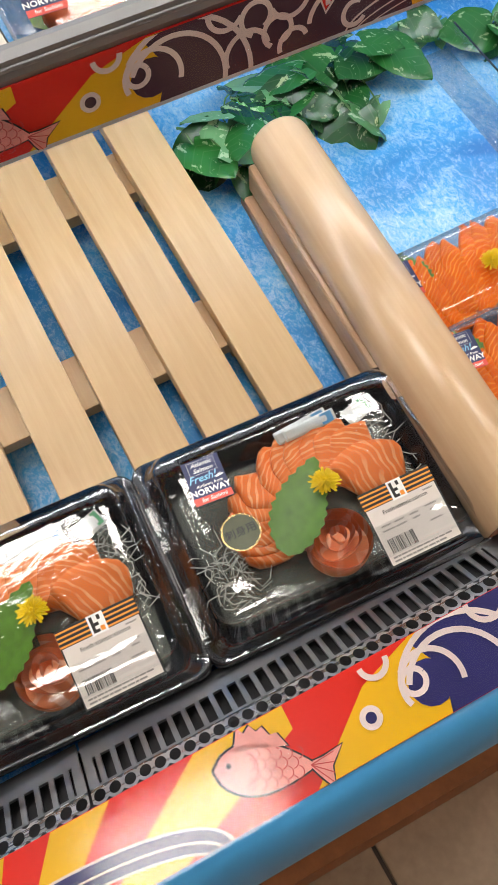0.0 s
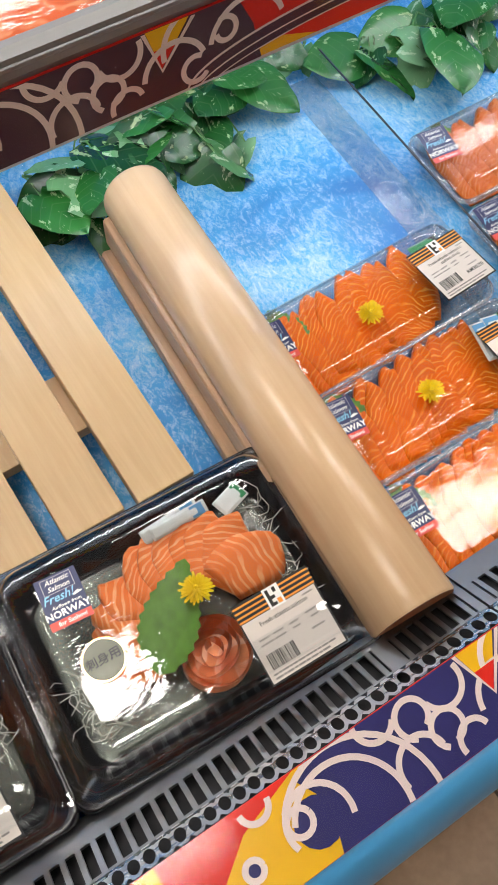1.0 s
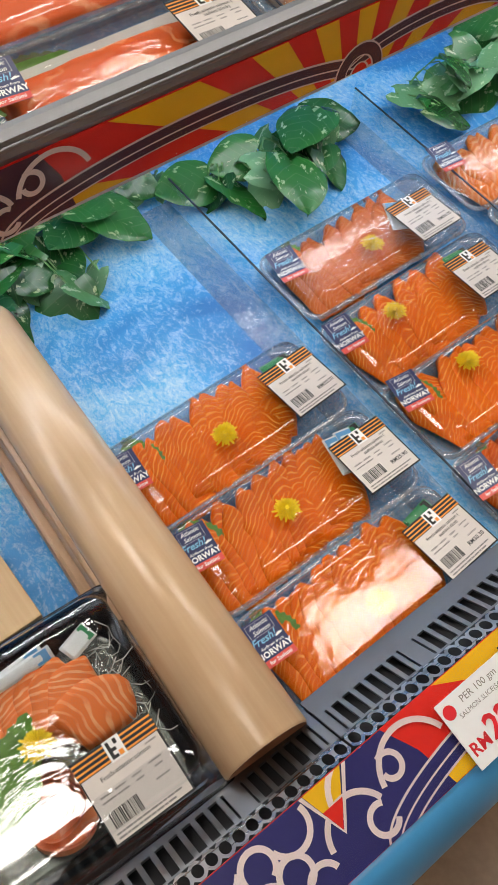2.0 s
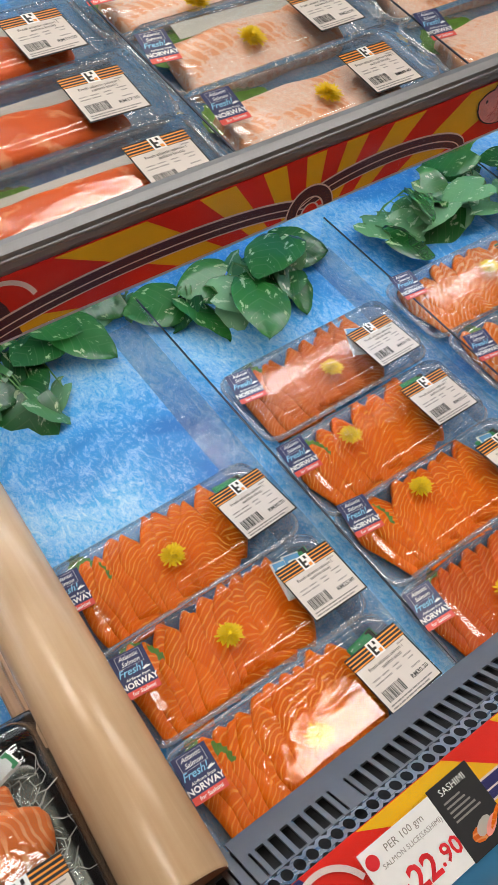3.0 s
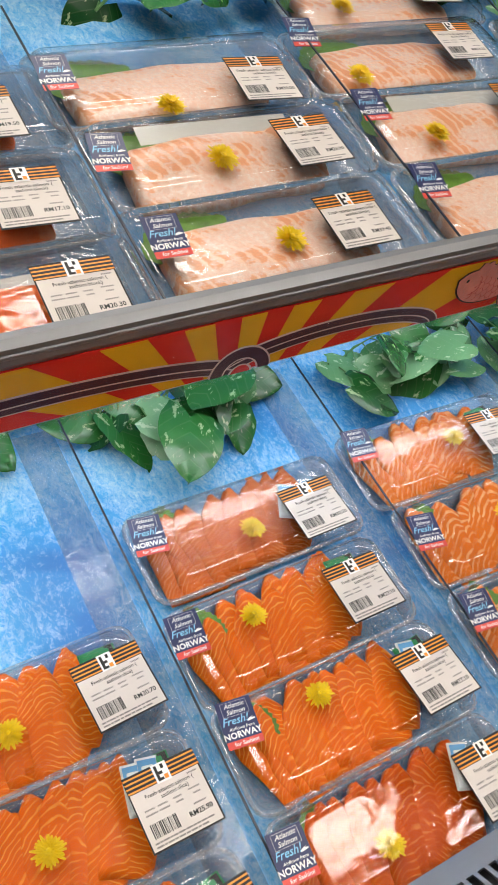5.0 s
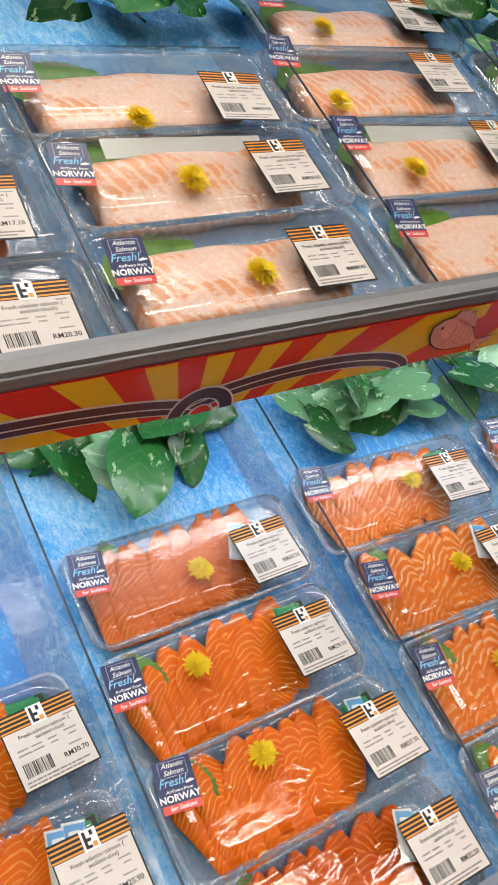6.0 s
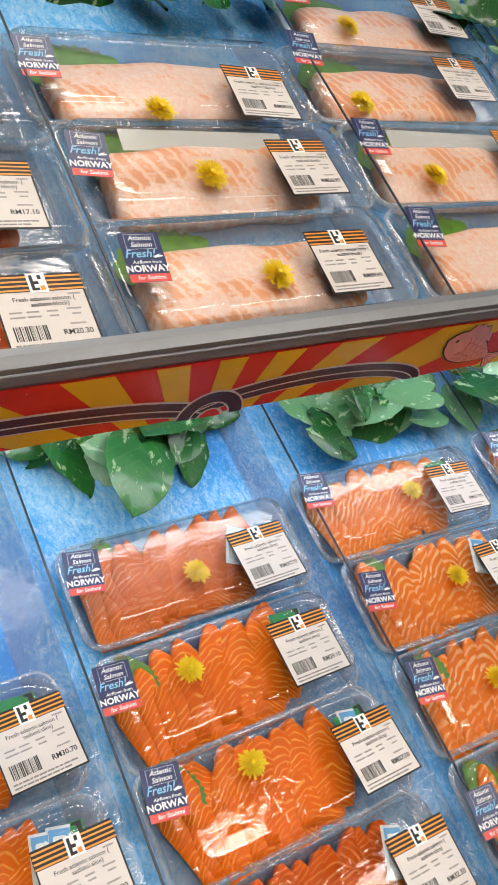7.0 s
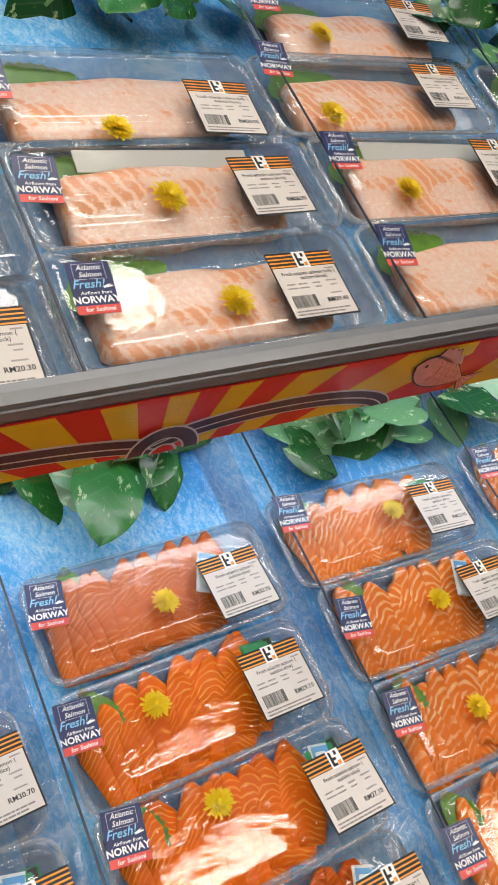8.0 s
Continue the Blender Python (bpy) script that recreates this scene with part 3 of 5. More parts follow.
def printed_strip(name, m, x0, x1, H, fish_x, dark, label, joints):
    """A printed card in a clear holder: sunbursts, waves and fish in turn."""
    st = empty(name, m, label, "printed strip")
    P = 0.865
    part("card", box(bmesh.new(), x0, x1, 0, H, -0.0012, 0), RED, st, "red printed card")
    k0, k1 = int((x0 - fish_x) // P), int((x1 - fish_x) // P) + 1
    for k in range(k0, k1 + 1):
        f = fish_x + P * k
        gold, deep, line, red2 = (bmesh.new() for _ in range(4))
        lim = (x0, x1, 0.0004, H - 0.0004)
        # sunburst
        cx, cy, hub = f + 0.622, -0.070, 0
        n = 9
        for i in range(n):
            a, b = radians(180.0 * i / n + 3), radians(180.0 * (i + 0.5) / n + 3)
            q = clip([(cx, cy), (cx + 0.6 * math.cos(a), cy + 0.6 * math.sin(a)), (cx + 0.6 * math.cos(b), cy + 0.6 * math.sin(b))], max(x0, f + 0.335), min(x1, f + P + 0.02), 0.0004, H - 0.0004)
            if q:
                part("ray_print", flat(bmesh.new(), q, 0.0004), GOLD, st)
        # low arches over the burst
        for ax, by, ox, oy in ((0.17, 0.030, -0.165, -0.006), (0.105, 0.026, 0.085, -0.003)):
            for g, w, bmx, z in ((0.0, 0.0165, line, 0.0008), (0.0, 0.0135, deep, 0.0012), (-0.0005, 0.0013, line, 0.0016)):
                stroke(bmx, [(cx + ox - ax * math.cos(q), oy + g + by * math.sin(q)) for q in np.linspace(0, 3.1416, 70)], w, z, lim)
        stroke(line, arc(cx, -0.001, 0.021, 0, 180), 0.013, 0.0019, lim)
        stroke(deep, arc(cx, -0.001, 0.021, 0, 180), 0.010, 0.0022, lim)
        stroke(line, arc(cx, -0.002, 0.010, 0, 180), 0.002, 0.0024, lim)
        q = clip([(cx + 0.009 * math.cos(t), -0.003 + 0.011 * math.sin(t)) for t in np.linspace(0, 3.14, 10)], *lim)
        if q:
            flat(red2, q, 0.0026)
        # gold slash and wave field after the fish
        q = clip([(f + 0.01, -0.005), (f + 0.075, H * 0.75), (f + 0.13, H * 1.05), (f + 0.16, 0), (f + 0.1, -0.01)], max(x0, f), x1, 0.0004, H - 0.0004)
        if q:
            flat(gold, q, 0.0006)
        q = clip([(f + 0.118, -0.01), (f + 0.131, H * 0.5), (f + 0.118, H * 0.9), (f + 0.135, H * 1.1), (f + 0.318, H * 1.1), (f + 0.335, H * 0.55), (f + 0.345, -0.01)], x0, x1, 0.0004, H - 0.0004)
        if q:
            flat(deep, q, 0.0010)
        # scroll waves
        for sx, sy, r, a0, a1, g in ((0.108, H * 0.52, 0.0085, 20, 380, 0), (0.070, H * 0.40, 0.006, 0, 360, 0), (0.088, H * 0.93, 0.010, 180, 360, 0),
                                     (0.118, H * 0.42, 0.020, 200, -20, 0.004), (0.135, H * 0.2, 0.036, 150, -15, 0.006), (0.142, H * 0.1, 0.052, 140, -10, 0.004),
                                     (0.205, H * 0.72, 0.010, -60, 250, 0.004), (0.222, H * 0.42, 0.013, 240, -90, -0.003), (0.197, H * 0.25, 0.016, 10, 200, 0.004), (0.236, H * 0.15, 0.010, 20, 200, 0.004), (0.18, H * 0.95, 0.014, 160, 330, 0), (0.232, H * 0.85, 0.016, 200, 380, 0.0),
                                     (0.272, H * 0.3, 0.024, 175, 20, 0.0), (0.288, H * 0.25, 0.010, 60, 330, 0.0), (0.290, H * 0.6, 0.026, 190, 60, 0.002), (0.312, H * 0.62, 0.010, 120, -170, -0.003), (0.330, H * 0.4, 0.030, 170, 20, 0.0)):
            w = 0.0042
            stroke(line, arc(f + sx, sy, r, a0, a1, 18, g), w, 0.0016, lim)
        q = [(f + 0.070 + 0.0045 * math.cos(t), H * 0.40 + 0.0045 * math.sin(t)) for t in np.linspace(0, 6.283, 14)[:-1]]
        q = clip(q, *lim)
        if q:
            flat(deep, q, 0.0018)
        q = clip([(f + 0.118 + 0.016 * math.cos(t), H * 0.42 + 0.016 * math.sin(t)) for t in np.linspace(0, 6.283, 16)[:-1]], *lim)
        if q:
            flat(deep, q, 0.0013)
        # yellow and red chip among the waves
        q = clip([(f + 0.252, H), (f + 0.262, H * 0.45), (f + 0.285, H)], *lim)
        if q:
            part("chip_print", flat(bmesh.new(), q, 0.0014), GOLD, st)
            part("chip_print", flat(bmesh.new(), clip([(f + 0.257, H * 0.72), (f + 0.262, H * 0.45), (f + 0.274, H * 0.72)], *lim) or q, 0.0017), RED, st)
        stroke(line, [(f + 0.250, H), (f + 0.262, H * 0.42), (f + 0.288, H)], 0.0028, 0.0020, lim)
        # fish
        if x0 + 0.05 < f < x1 - 0.05:
            fish = part("fish_print", bmesh.new(), FISH_PINK, st, "pink fish outlined in black")
            bm = bmesh.new()
            bmo = bmesh.new()
            mid = H * 0.43
            hb = lambda t: 0.0135 * math.sin(math.pi * t ** 0.72) ** 0.85
            ts = np.linspace(0.001, 0.999, 16)
            body = [(-0.035 + 0.056 * t, mid + hb(t)) for t in ts]
            low = [(-0.035 + 0.056 * t, mid - hb(t)) for t in ts[::-1]]
            tail = [(0.019, mid + 0.002), (0.025, mid + 0.004), (0.036, mid + 0.010), (0.030, mid - 0.001), (0.031, mid - 0.013), (0.023, mid - 0.006), (0.019, mid - 0.002)]
            fin = [(-0.024, mid + 0.009), (-0.022, mid + 0.0215), (-0.018, mid + 0.0185), (-0.015, mid + 0.0225), (-0.011, mid + 0.019), (-0.008, mid + 0.0215), (-0.004, mid + 0.017), (0.000, mid + 0.018), (0.006, mid + 0.011)]
            ca, sa = 1.2 * math.cos(radians(-24)), 1.2 * math.sin(radians(-24))

            def turned(p):
                return (p[0] * ca - (p[1] - mid) * sa, mid + p[0] * sa + (p[1] - mid) * ca)

            fin, tail, body, low = ([turned(p) for p in q] for q in (fin, tail, body, low))
            for poly, grow in ((fin, 1), (tail, 1), (body + low, 1)):
                c = Vector((sum(p[0] for p in poly) / len(poly), sum(p[1] for p in poly) / len(poly)))
                big = [tuple(c + (Vector(p) - c) * 1.03 + (Vector(p) - c).normalized() * 0.0010) for p in poly]
                q = clip([(f + p[0], p[1]) for p in big], *lim)
                if q:
                    flat(bmo, q, 0.0024)
                q = clip([(f + p[0], p[1]) for p in poly], *lim)
                if q:
                    flat(bm, q, 0.0027 if poly is not tail else 0.0026)
            old = fish.data
            fish.data = mesh_of(bm, FISH_PINK)
            bpy.data.meshes.remove(old)
            part("outline", bmo, INK, fish)
            sc = bmesh.new()
            def mark(pts, w):
                stroke(sc, [(f + p[0], p[1]) for p in map(turned, pts)], w, 0.0030, lim)

            for i in range(5):
                for j in range(4):
                    mark(arc(-0.016 + 0.006 * i + (0.003 if j % 2 else 0), mid - 0.008 + 0.005 * j, 0.0032, -80, 80, 6), 0.0007)
            mark(arc(-0.020, mid, 0.009, -70, 70, 8), 0.0009)
            for j in range(4):
                mark([(0.018, mid), (0.031, mid - 0.010 + 0.0055 * j)], 0.0007)
            part("scales", sc, FISH_RED, fish)
            part("eye", flat(bmesh.new(), [(f + turned((-0.027, mid + 0.002))[0] + 0.0018 * math.cos(t), turned((-0.027, mid + 0.002))[1] + 0.0018 * math.sin(t)) for t in np.linspace(0, 6.283, 10)[:-1]], 0.0031), INK, fish)
        for nm, b, c in (("slash_print", gold, GOLD), ("wave_print", deep, dark), ("outline_print", line, PINK_LINE), ("hub_print", red2, RED)):
            if b.verts:
                part(nm, b, c, st)
            else:
                b.free()
    edges = [x0] + [j for j in joints if x0 < j < x1] + [x1]
    for a, b in zip(edges, edges[1:]):
        part("holder", rect(bmesh.new(), a + 0.0008, b - 0.0008, -0.0015, H + 0.001, 0.0046), HOLDER, st, "clear plastic strip holder")
    return st


def strip_frame(y0, z0, y1, z1):
    v = Vector((0, y1 - y0, z1 - z0)).normalized()
    n = Vector((1, 0, 0)).cross(v)
    return Matrix(((1, v.x, n.x, 0), (0, v.y, n.y, y0), (0, v.z, n.z, z0), (0, 0, 0, 1)))


printed_strip("front_strip", strip_frame(0.1020, 0.5955, 0.1570, 0.6165), X0, X1, 0.0585, 0.105, NAVY, "red, yellow and navy printed strip with fish and waves", (-0.02, 0.402, 0.85, 1.3))
printed_strip("shelf_strip", strip_frame(0.5295, 0.826, 0.5225, 0.881), X0, X1, 0.0550, 0.120, MAROON, "red and yellow sunburst strip with dark waves and fish", (-0.1, 0.336, 0.422, 0.9, 1.35))

# ---- wooden pallet ----
pal = empty("slatted_pallet", DECK @ T(0, 0.154, 0.0, 1.5, 0, 0.3), "pale pine slatted pallet lying on the blue mat", "pallet")
slat = mesh_of(box(bmesh.new(), -0.0255, 0.0255, 0, 0.44, 0.038, 0.055, 0.0012), PALLET_WOOD, name="slat")
for x in (-0.137, -0.070, -0.003, 0.0735, 0.1395, 0.206, 0.2685):
    part("slat", slat, parent=pal, m=T(x, random.uniform(-0.002, 0.002), 0, 0, 0, random.uniform(-0.2, 0.2)))
for y in (0.085, 0.285):
    part("crosspiece", box(bmesh.new(), -0.17, 0.2935, y, y + 0.056, 0.0225, 0.0378, 0.001), PALLET_WOOD, pal)
for y in (0.09, 0.29):
    for x in (-0.15, 0.27):
        part("foot", box(bmesh.new(), x - 0.02, x + 0.02, y, y + 0.046, 0.003 - 0.026 * (y - 0.0), 0.0223, 0.001), PALLET_WOOD, pal)

# ---- rounded wooden divider beside the packs ----
a, b = Vector((0.3655, -0.036, 0.079)), Vector((0.392, 0.420, 0.0595))
dv = b - a
Ld = dv.length
rz = math.degrees(math.atan2(-dv.x, dv.y))
rx = math.degrees(math.atan2(dv.z, math.hypot(dv.x, dv.y)))
log = empty("rounded_wooden_divider", DECK @ T(a.x, a.y, a.z, rx, 0, rz), "smooth tan wooden half-round on stepped moulding, dividing the deck", "wooden divider")
loops = []
for t, k in ((0, 0.965), (0.004, 1.0), (0.5, 0.955), (0.985, 0.90), (0.995, 0.86), (1.0, 0.80)):
    lp = []
    for i in range(36):
        q = 6.2832 * i / 36
        lp.append((0.0355 * k * math.cos(q), Ld * t, 0.0355 * k * math.sin(q)))
    loops.append(lp)
bm = loft(loops)
bm.faces.new(list(bm.verts)[-36:])
part("round", bm, LOG_WOOD, log, "smooth varnished round", smooth=True)
bm = flat(bmesh.new(), [(0.0342 * math.cos(6.2832 * i / 30), 0.0342 * math.sin(6.2832 * i / 30)) for i in range(30)])
part("end_face", bm, END_WOOD, log, "reddish sawn end", m=T(0, -0.0002, 0, 90, 0, 0))
for w0, w1, z0, z1, y0 in ((-0.037, 0.016, -0.046, -0.012, 0.012), (-0.047, 0.018, -0.064, -0.0462, 0.020)):
    part("moulding", box(bmesh.new(), w0, w1, y0, Ld - 0.006, z0, z1, 0.004), PLANK_WOOD, log, "stepped wooden moulding")

# ---- clear dividers ----


def divider(base, x, s0, s1, h, tilt=0.0):
    d = empty("clear_divider", base @ T(x, s0, 0.0025, 0, tilt, 0), "thin clear plastic divider standing between rows of packs", "divider", "clear dividers")
    bm = bmesh.new()
    vs = [bm.verts.new(p) for p in ((0, 0, 0), (0, s1 - s0, 0), (0, s1 - s0, h), (0, 0, h))]
    bm.faces.new(vs)
    part("panel", bm, DIVIDER, d)
    part("edge", box(bmesh.new(), -0.0009, 0.0009, -0.0004, s1 - s0, h + 0.0001, h + 0.0012), DARK_EDGE, d, "dark top edge")
    part("foot", rect(bmesh.new(), -0.042, -0.0012, 0, s1 - s0, 0.0012), FOOT_CLEAR, d, "clear foot flange")


for x, s1 in ((0.4065, 0.46), (0.6635, 0.50), (0.940, 0.50), (1.200, 0.50)):
    divider(DECK, x, -0.045, s1, 0.034)
for x in (0.43, 0.694, 0.978, 1.26):
    divider(SHELF, x, -0.012, 0.36, 0.040)

# ---- shared pieces of the packs ----


def flower_mesh():
    bm = bmesh.new()
    rnd = random.Random(4)
    for ring_n, r, tilt, z in ((22, 0.0128, 6, 0.0), (19, 0.0108, 14, 0.0014), (14, 0.0082, 22, 0.0026), (9, 0.0054, 34, 0.0036)):
        for i in range(ring_n):
            a = 6.2832 * i / ring_n + rnd.uniform(-0.1, 0.1)
            L = r * rnd.uniform(0.85, 1.1)
            w = 0.0014
            m = Matrix.Rotation(a, 4, "Z") @ Matrix.Translation((0, 0, z)) @ Matrix.Rotation(-radians(tilt), 4, "Y")
            pts = [(0.001, -w * 0.6, 0), (L * 0.7, -w, 0.0004), (L, -w * 0.55, 0.0), (L * 1.03, 0, 0.0004), (L, w * 0.55, 0.0), (L * 0.7, w, 0.0004), (0.001, w * 0.6, 0), (L * 0.5, 0, -0.0006)]
            vs = [bm.verts.new(m @ Vector(p)) for p in pts]
            for k in range(7):
                bm.faces.new((vs[k], vs[(k + 1) % 7], vs[7]))
    c = bmesh.ops.create_icosphere(bm, subdivisions=1, radius=0.0028)
    bmesh.ops.translate(bm, verts=c["verts"], vec=(0, 0, 0.003))
    return mesh_of(bm, YELLOW, name="flower")


def slice_mesh(L, W, th, seed, mat, tip=0.5):
    """A cut of fish: pointed at the back end, rounded at the front, domed."""
    rnd = random.Random(seed)
    bm = bmesh.new()
    nu, nv = 7, 11
    top = []
    for j in range(nv):
        v = j / (nv - 1)
        half = W / 2 * (min(1, math.sin(math.pi * min(1, 0.16 + v * 0.57)) ** 0.5) if v < 0.6 else max(0.10, (1 - ((v - 0.6) / 0.43) ** 1.6) ** tip))
        cx = W * 0.36 * math.sin(v * 2.2 + 0.5 * seed) * (v - 0.35)
        row = []
        for i in range(nu):
            u = 2 * i / (nu - 1) - 1
            z = th * (1 - 0.85 * abs(u) ** 5) * (0.55 + 0.45 * math.sin(math.pi * min(0.98, v * 0.9 + 0.08))) + 0.0008 * noise.noise(Vector((u * 2 + seed, v * 6, seed)))
            z += 0.006 * max(0, v - 0.72) / 0.28
            row.append(bm.verts.new((cx + half * u, (v - 0.5) * L + 0.0012 * noise.noise(Vector((u * 3, v * 9, seed + 3.3))), z)))
        top.append(row)
    bot = [[bm.verts.new((p.co.x, p.co.y, -0.001)) for p in (r[0], r[-1])] for r in top]
    for j in range(nv - 1):
        for i in range(nu - 1):
            bm.faces.new((top[j][i], top[j][i + 1], top[j + 1][i + 1], top[j + 1][i]))
        bm.faces.new((bot[j][0], top[j][0], top[j + 1][0], bot[j + 1][0]))
        bm.faces.new((top[j][-1], bot[j][1], bot[j + 1][1], top[j + 1][-1]))
        bm.faces.new((bot[j][1], bot[j][0], bot[j + 1][0], bot[j + 1][1]))
    bm.faces.new(top[0] + [bot[0][1], bot[0][0]])
    bm.faces.new(top[-1][::-1] + [bot[-1][0], bot[-1][1]])
    return mesh_of(bm, mat, True, "slice")


def leaf_outline(L, W, n=20, teeth=0.0):
    pts = []
    for sgn in (1, -1):
        for i in range(n + 1):
            t = i / n if sgn == 1 else 1 - i / n
            w = W / 2 * math.sin(math.pi * t ** 0.75) ** 0.8
            if teeth and 0 < i < n:
                w += teeth * (1 if i % 2 else -0.5)
            pts.append((sgn * w, L * t))
    return pts


def garnish_mesh(L, W, teeth, curl, mat, name):
    bm = bmesh.new()
    n = 20
    pts = leaf_outline(L, W, n, teeth)
    vs = [bm.verts.new((x, y, curl * (abs(x) / W) ** 1.4 + 0.0015 * noise.noise(Vector((x * 90, y * 90, 3))))) for x, y in pts]
    mid = [bm.verts.new((0, L * i / n, -0.0006)) for i in range(n + 1)]
    lo = vs[:n + 1]
    hi = vs[n + 1:][::-1]
    for i in range(n):
        for side, o in ((lo, 0), (hi, 1)):
            f = (mid[i], mid[i + 1], side[i + 1], side[i])
            bm.faces.new(f)
    return mesh_of(bm, mat, True, name)


FLOWER = flower_mesh()
SLICES = {k: [slice_mesh(0.084 + 0.003 * (i % 3), 0.046 - 0.002 * (i % 2), 0.0042, i + 1, mt, 0.70 + 0.09 * i) for i in range(6)] for k, mt in (("orange", SALMON), ("pale", SALMON_PALE), ("fine", SALMON_FINE), ("pink", SALMON_PINK), ("fan", SALMON_FAN))}
GARNISH = garnish_mesh(0.055, 0.034, 0.0014, 0.008, SHISO, "garnish_leaf")
BIG_GARNISH = garnish_mesh(0.092, 0.048, 0.0019, 0.012, SHISO, "garnish_leaf")


def tray_meshes(w, d, h, lid, seed=0.0):
    """A clear tray with flange and ribs, and its domed lid or film."""
    bm = loft([ring(w - 0.030, d - 0.030, 0.010, 0.0012), ring(w - 0.020, d - 0.020, 0.012, 0.002), ring(w - 0.010, d - 0.010, 0.014, h * 0.8), ring(w - 0.008, d - 0.008, 0.014, h), ring(w, d, 0.016, h), ring(w + 0.001, d + 0.001, 0.016, h - 0.002)])
    bm.faces.new(list(bm.verts)[:len(rounded(1, 1, 0.1))][::-1])
    tray = mesh_of(bm, TRAY_CLEAR, True, "tray")
    # ring over the flange; its pale haze paints the highlight along the rim
    a, b = ring(w - 0.003, d - 0.003, 0.015, h + 0.0012), ring(w + 0.0022, d + 0.0022, 0.0165, h + 0.0008)
    rim = mesh_of(loft([a, b, ring(w + 0.0026, d + 0.0026, 0.0165, h - 0.0022)]), RIM_GLINT, True, "rim")
    loops = [ring(w + 0.002, d + 0.002, 0.017, h - 0.0005), ring(w - 0.006, d - 0.006, 0.015, h + 0.001), ring(w - 0.011, d - 0.011, 0.015, h + (lid - h) * 0.75), ring(w - 0.018, d - 0.018, 0.013, lid)]
    for k in (0.80, 0.55, 0.28, 0.05):
        loops.append([(x * k, y * k, lid + 0.0010 * (1 - k) + 0.0006 * noise.noise(Vector((x * k * 26, y * k * 40, w * 90 + seed)))) for x, y, _ in ring(w - 0.018, d - 0.018, 0.013, 0)])
    bm = loft(loops, True)
    return tray, mesh_of(bm, FILM, True, "film"), rim


LOW_TRAYS = [tray_meshes(0.234, 0.098, 0.016, 0.034, 3.7 * i) for i in range(4)]
HIGH_TRAYS = [tray_meshes(0.268, 0.102, 0.022, 0.0355, 5.1 * i) for i in range(4)]

# sticker: navy card with a red foot
bmx = box(bmesh.new(), -0.017, 0.017, -0.0215, 0.0225, 0, 0.0003)
ST_CARD = mesh_of(bmx, STICKER_NAVY, name="sticker")
ST_BAND = mesh_of(rect(bmesh.new(), -0.017, 0.017, -0.0215, -0.0145, 0.0005), STICKER_RED, name="band")
bmx = bmesh.new()
for a in ((-0.0125, 0.0125, 0.0205, 0.0207), (-0.0125, 0.0125, 0.0075, 0.0077), (-0.0125, -0.0123, 0.0075, 0.0207), (0.0123, 0.0125, 0.0075, 0.0207)):
    rect(bmx, *a, 0.0005)
flat(bmx, ((0.008, -0.0008), (0.0155, 0.0004), (0.0155, 0.0014), (0.012, 0.0020), (0.0145, 0.0030), (0.0115, 0.0024), (0.0085, 0.0010)), 0.0005)
ST_MARK = mesh_of(bmx, WHITE_INK, name="mark")


def sticker(parent, m):
    s = part("sticker", ST_CARD, parent=parent, m=m @ Matrix.Diagonal((0.9, 0.9, 0.9, 1)), label="navy and red round-cornered sticker with white lettering")
    part("band", ST_BAND, parent=s)
    part("mark", ST_MARK, parent=s)
    for txt, size, mt, x, y, sh, bo, z in (("Atlantic", 0.0062, WHITE_INK, 0, 0.0172, 0.3, 0.00004, 0.0006), ("Salmon", 0.0062, WHITE_INK, 0, 0.0112, 0.3, 0.00004, 0.0006),
                                     ("Fresh!", 0.0100, SKY_INK, -0.0035, 0.0032, 0.35, 0.0001, 0.0006), ("Airflown from", 0.0042, WHITE_INK, 0.001, -0.0042, 0.2, 0.00003, 0.0006),
                                     ("NORWAY", 0.0080, WHITE_INK, 0, -0.0101, 0, 0.00025, 0.0006), ("for Sashimi", 0.0052, WHITE_INK, 0.001, -0.0180, 0.1, 0.00006, 0.0008)):
        part("lettering", text_mesh(txt, size, mt, sh, bo), parent=s, m=T(x, y, z))
    return s


# price label: cream card, striped head, bars for the unreadable lines
LB_W, LB_H = 0.0610, 0.0600
LB_CARD = mesh_of(box(bmesh.new(), -LB_W / 2, LB_W / 2, -LB_H / 2, LB_H / 2, 0, 0.0003), INK, name="label_edge")
LB_FACE = mesh_of(rect(bmesh.new(), -LB_W / 2 + 0.0010, LB_W / 2 - 0.0014, -LB_H / 2 + 0.0014, LB_H / 2 - 0.0006, 0.0005), PAPER, name="label_face")
bmx, bmo, bms, bml, bmg = (bmesh.new() for _ in range(5))
rect(bmx, -LB_W / 2 + 0.0002, LB_W / 2 - 0.0002, LB_H / 2 - 0.0140, LB_H / 2, 0.0007)
for i in range(4):
    y = LB_H / 2 - 0.0018 - i * 0.0034
    rect(bmo, -LB_W / 2 + 0.0002, LB_W / 2 - 0.0002, y - 0.0014, y, 0.0009)
rect(bms, -0.0062, 0.0062, LB_H / 2 - 0.0150, LB_H / 2 + 0.0, 0.0011)
for a in ((-0.0045, -0.0022, 0.0165, 0.0285), (-0.0022, 0.0010, 0.0212, 0.0236), (0.0010, 0.0034, 0.0250, 0.0285), (-0.0022, 0.0005, 0.0165, 0.0186)):
    rect(bml, *a, 0.0013)
rect(bmo, 0.0012, 0.0044, 0.0165, 0.0200, 0.0013)
rnd = random.Random(9)
x = -0.0250
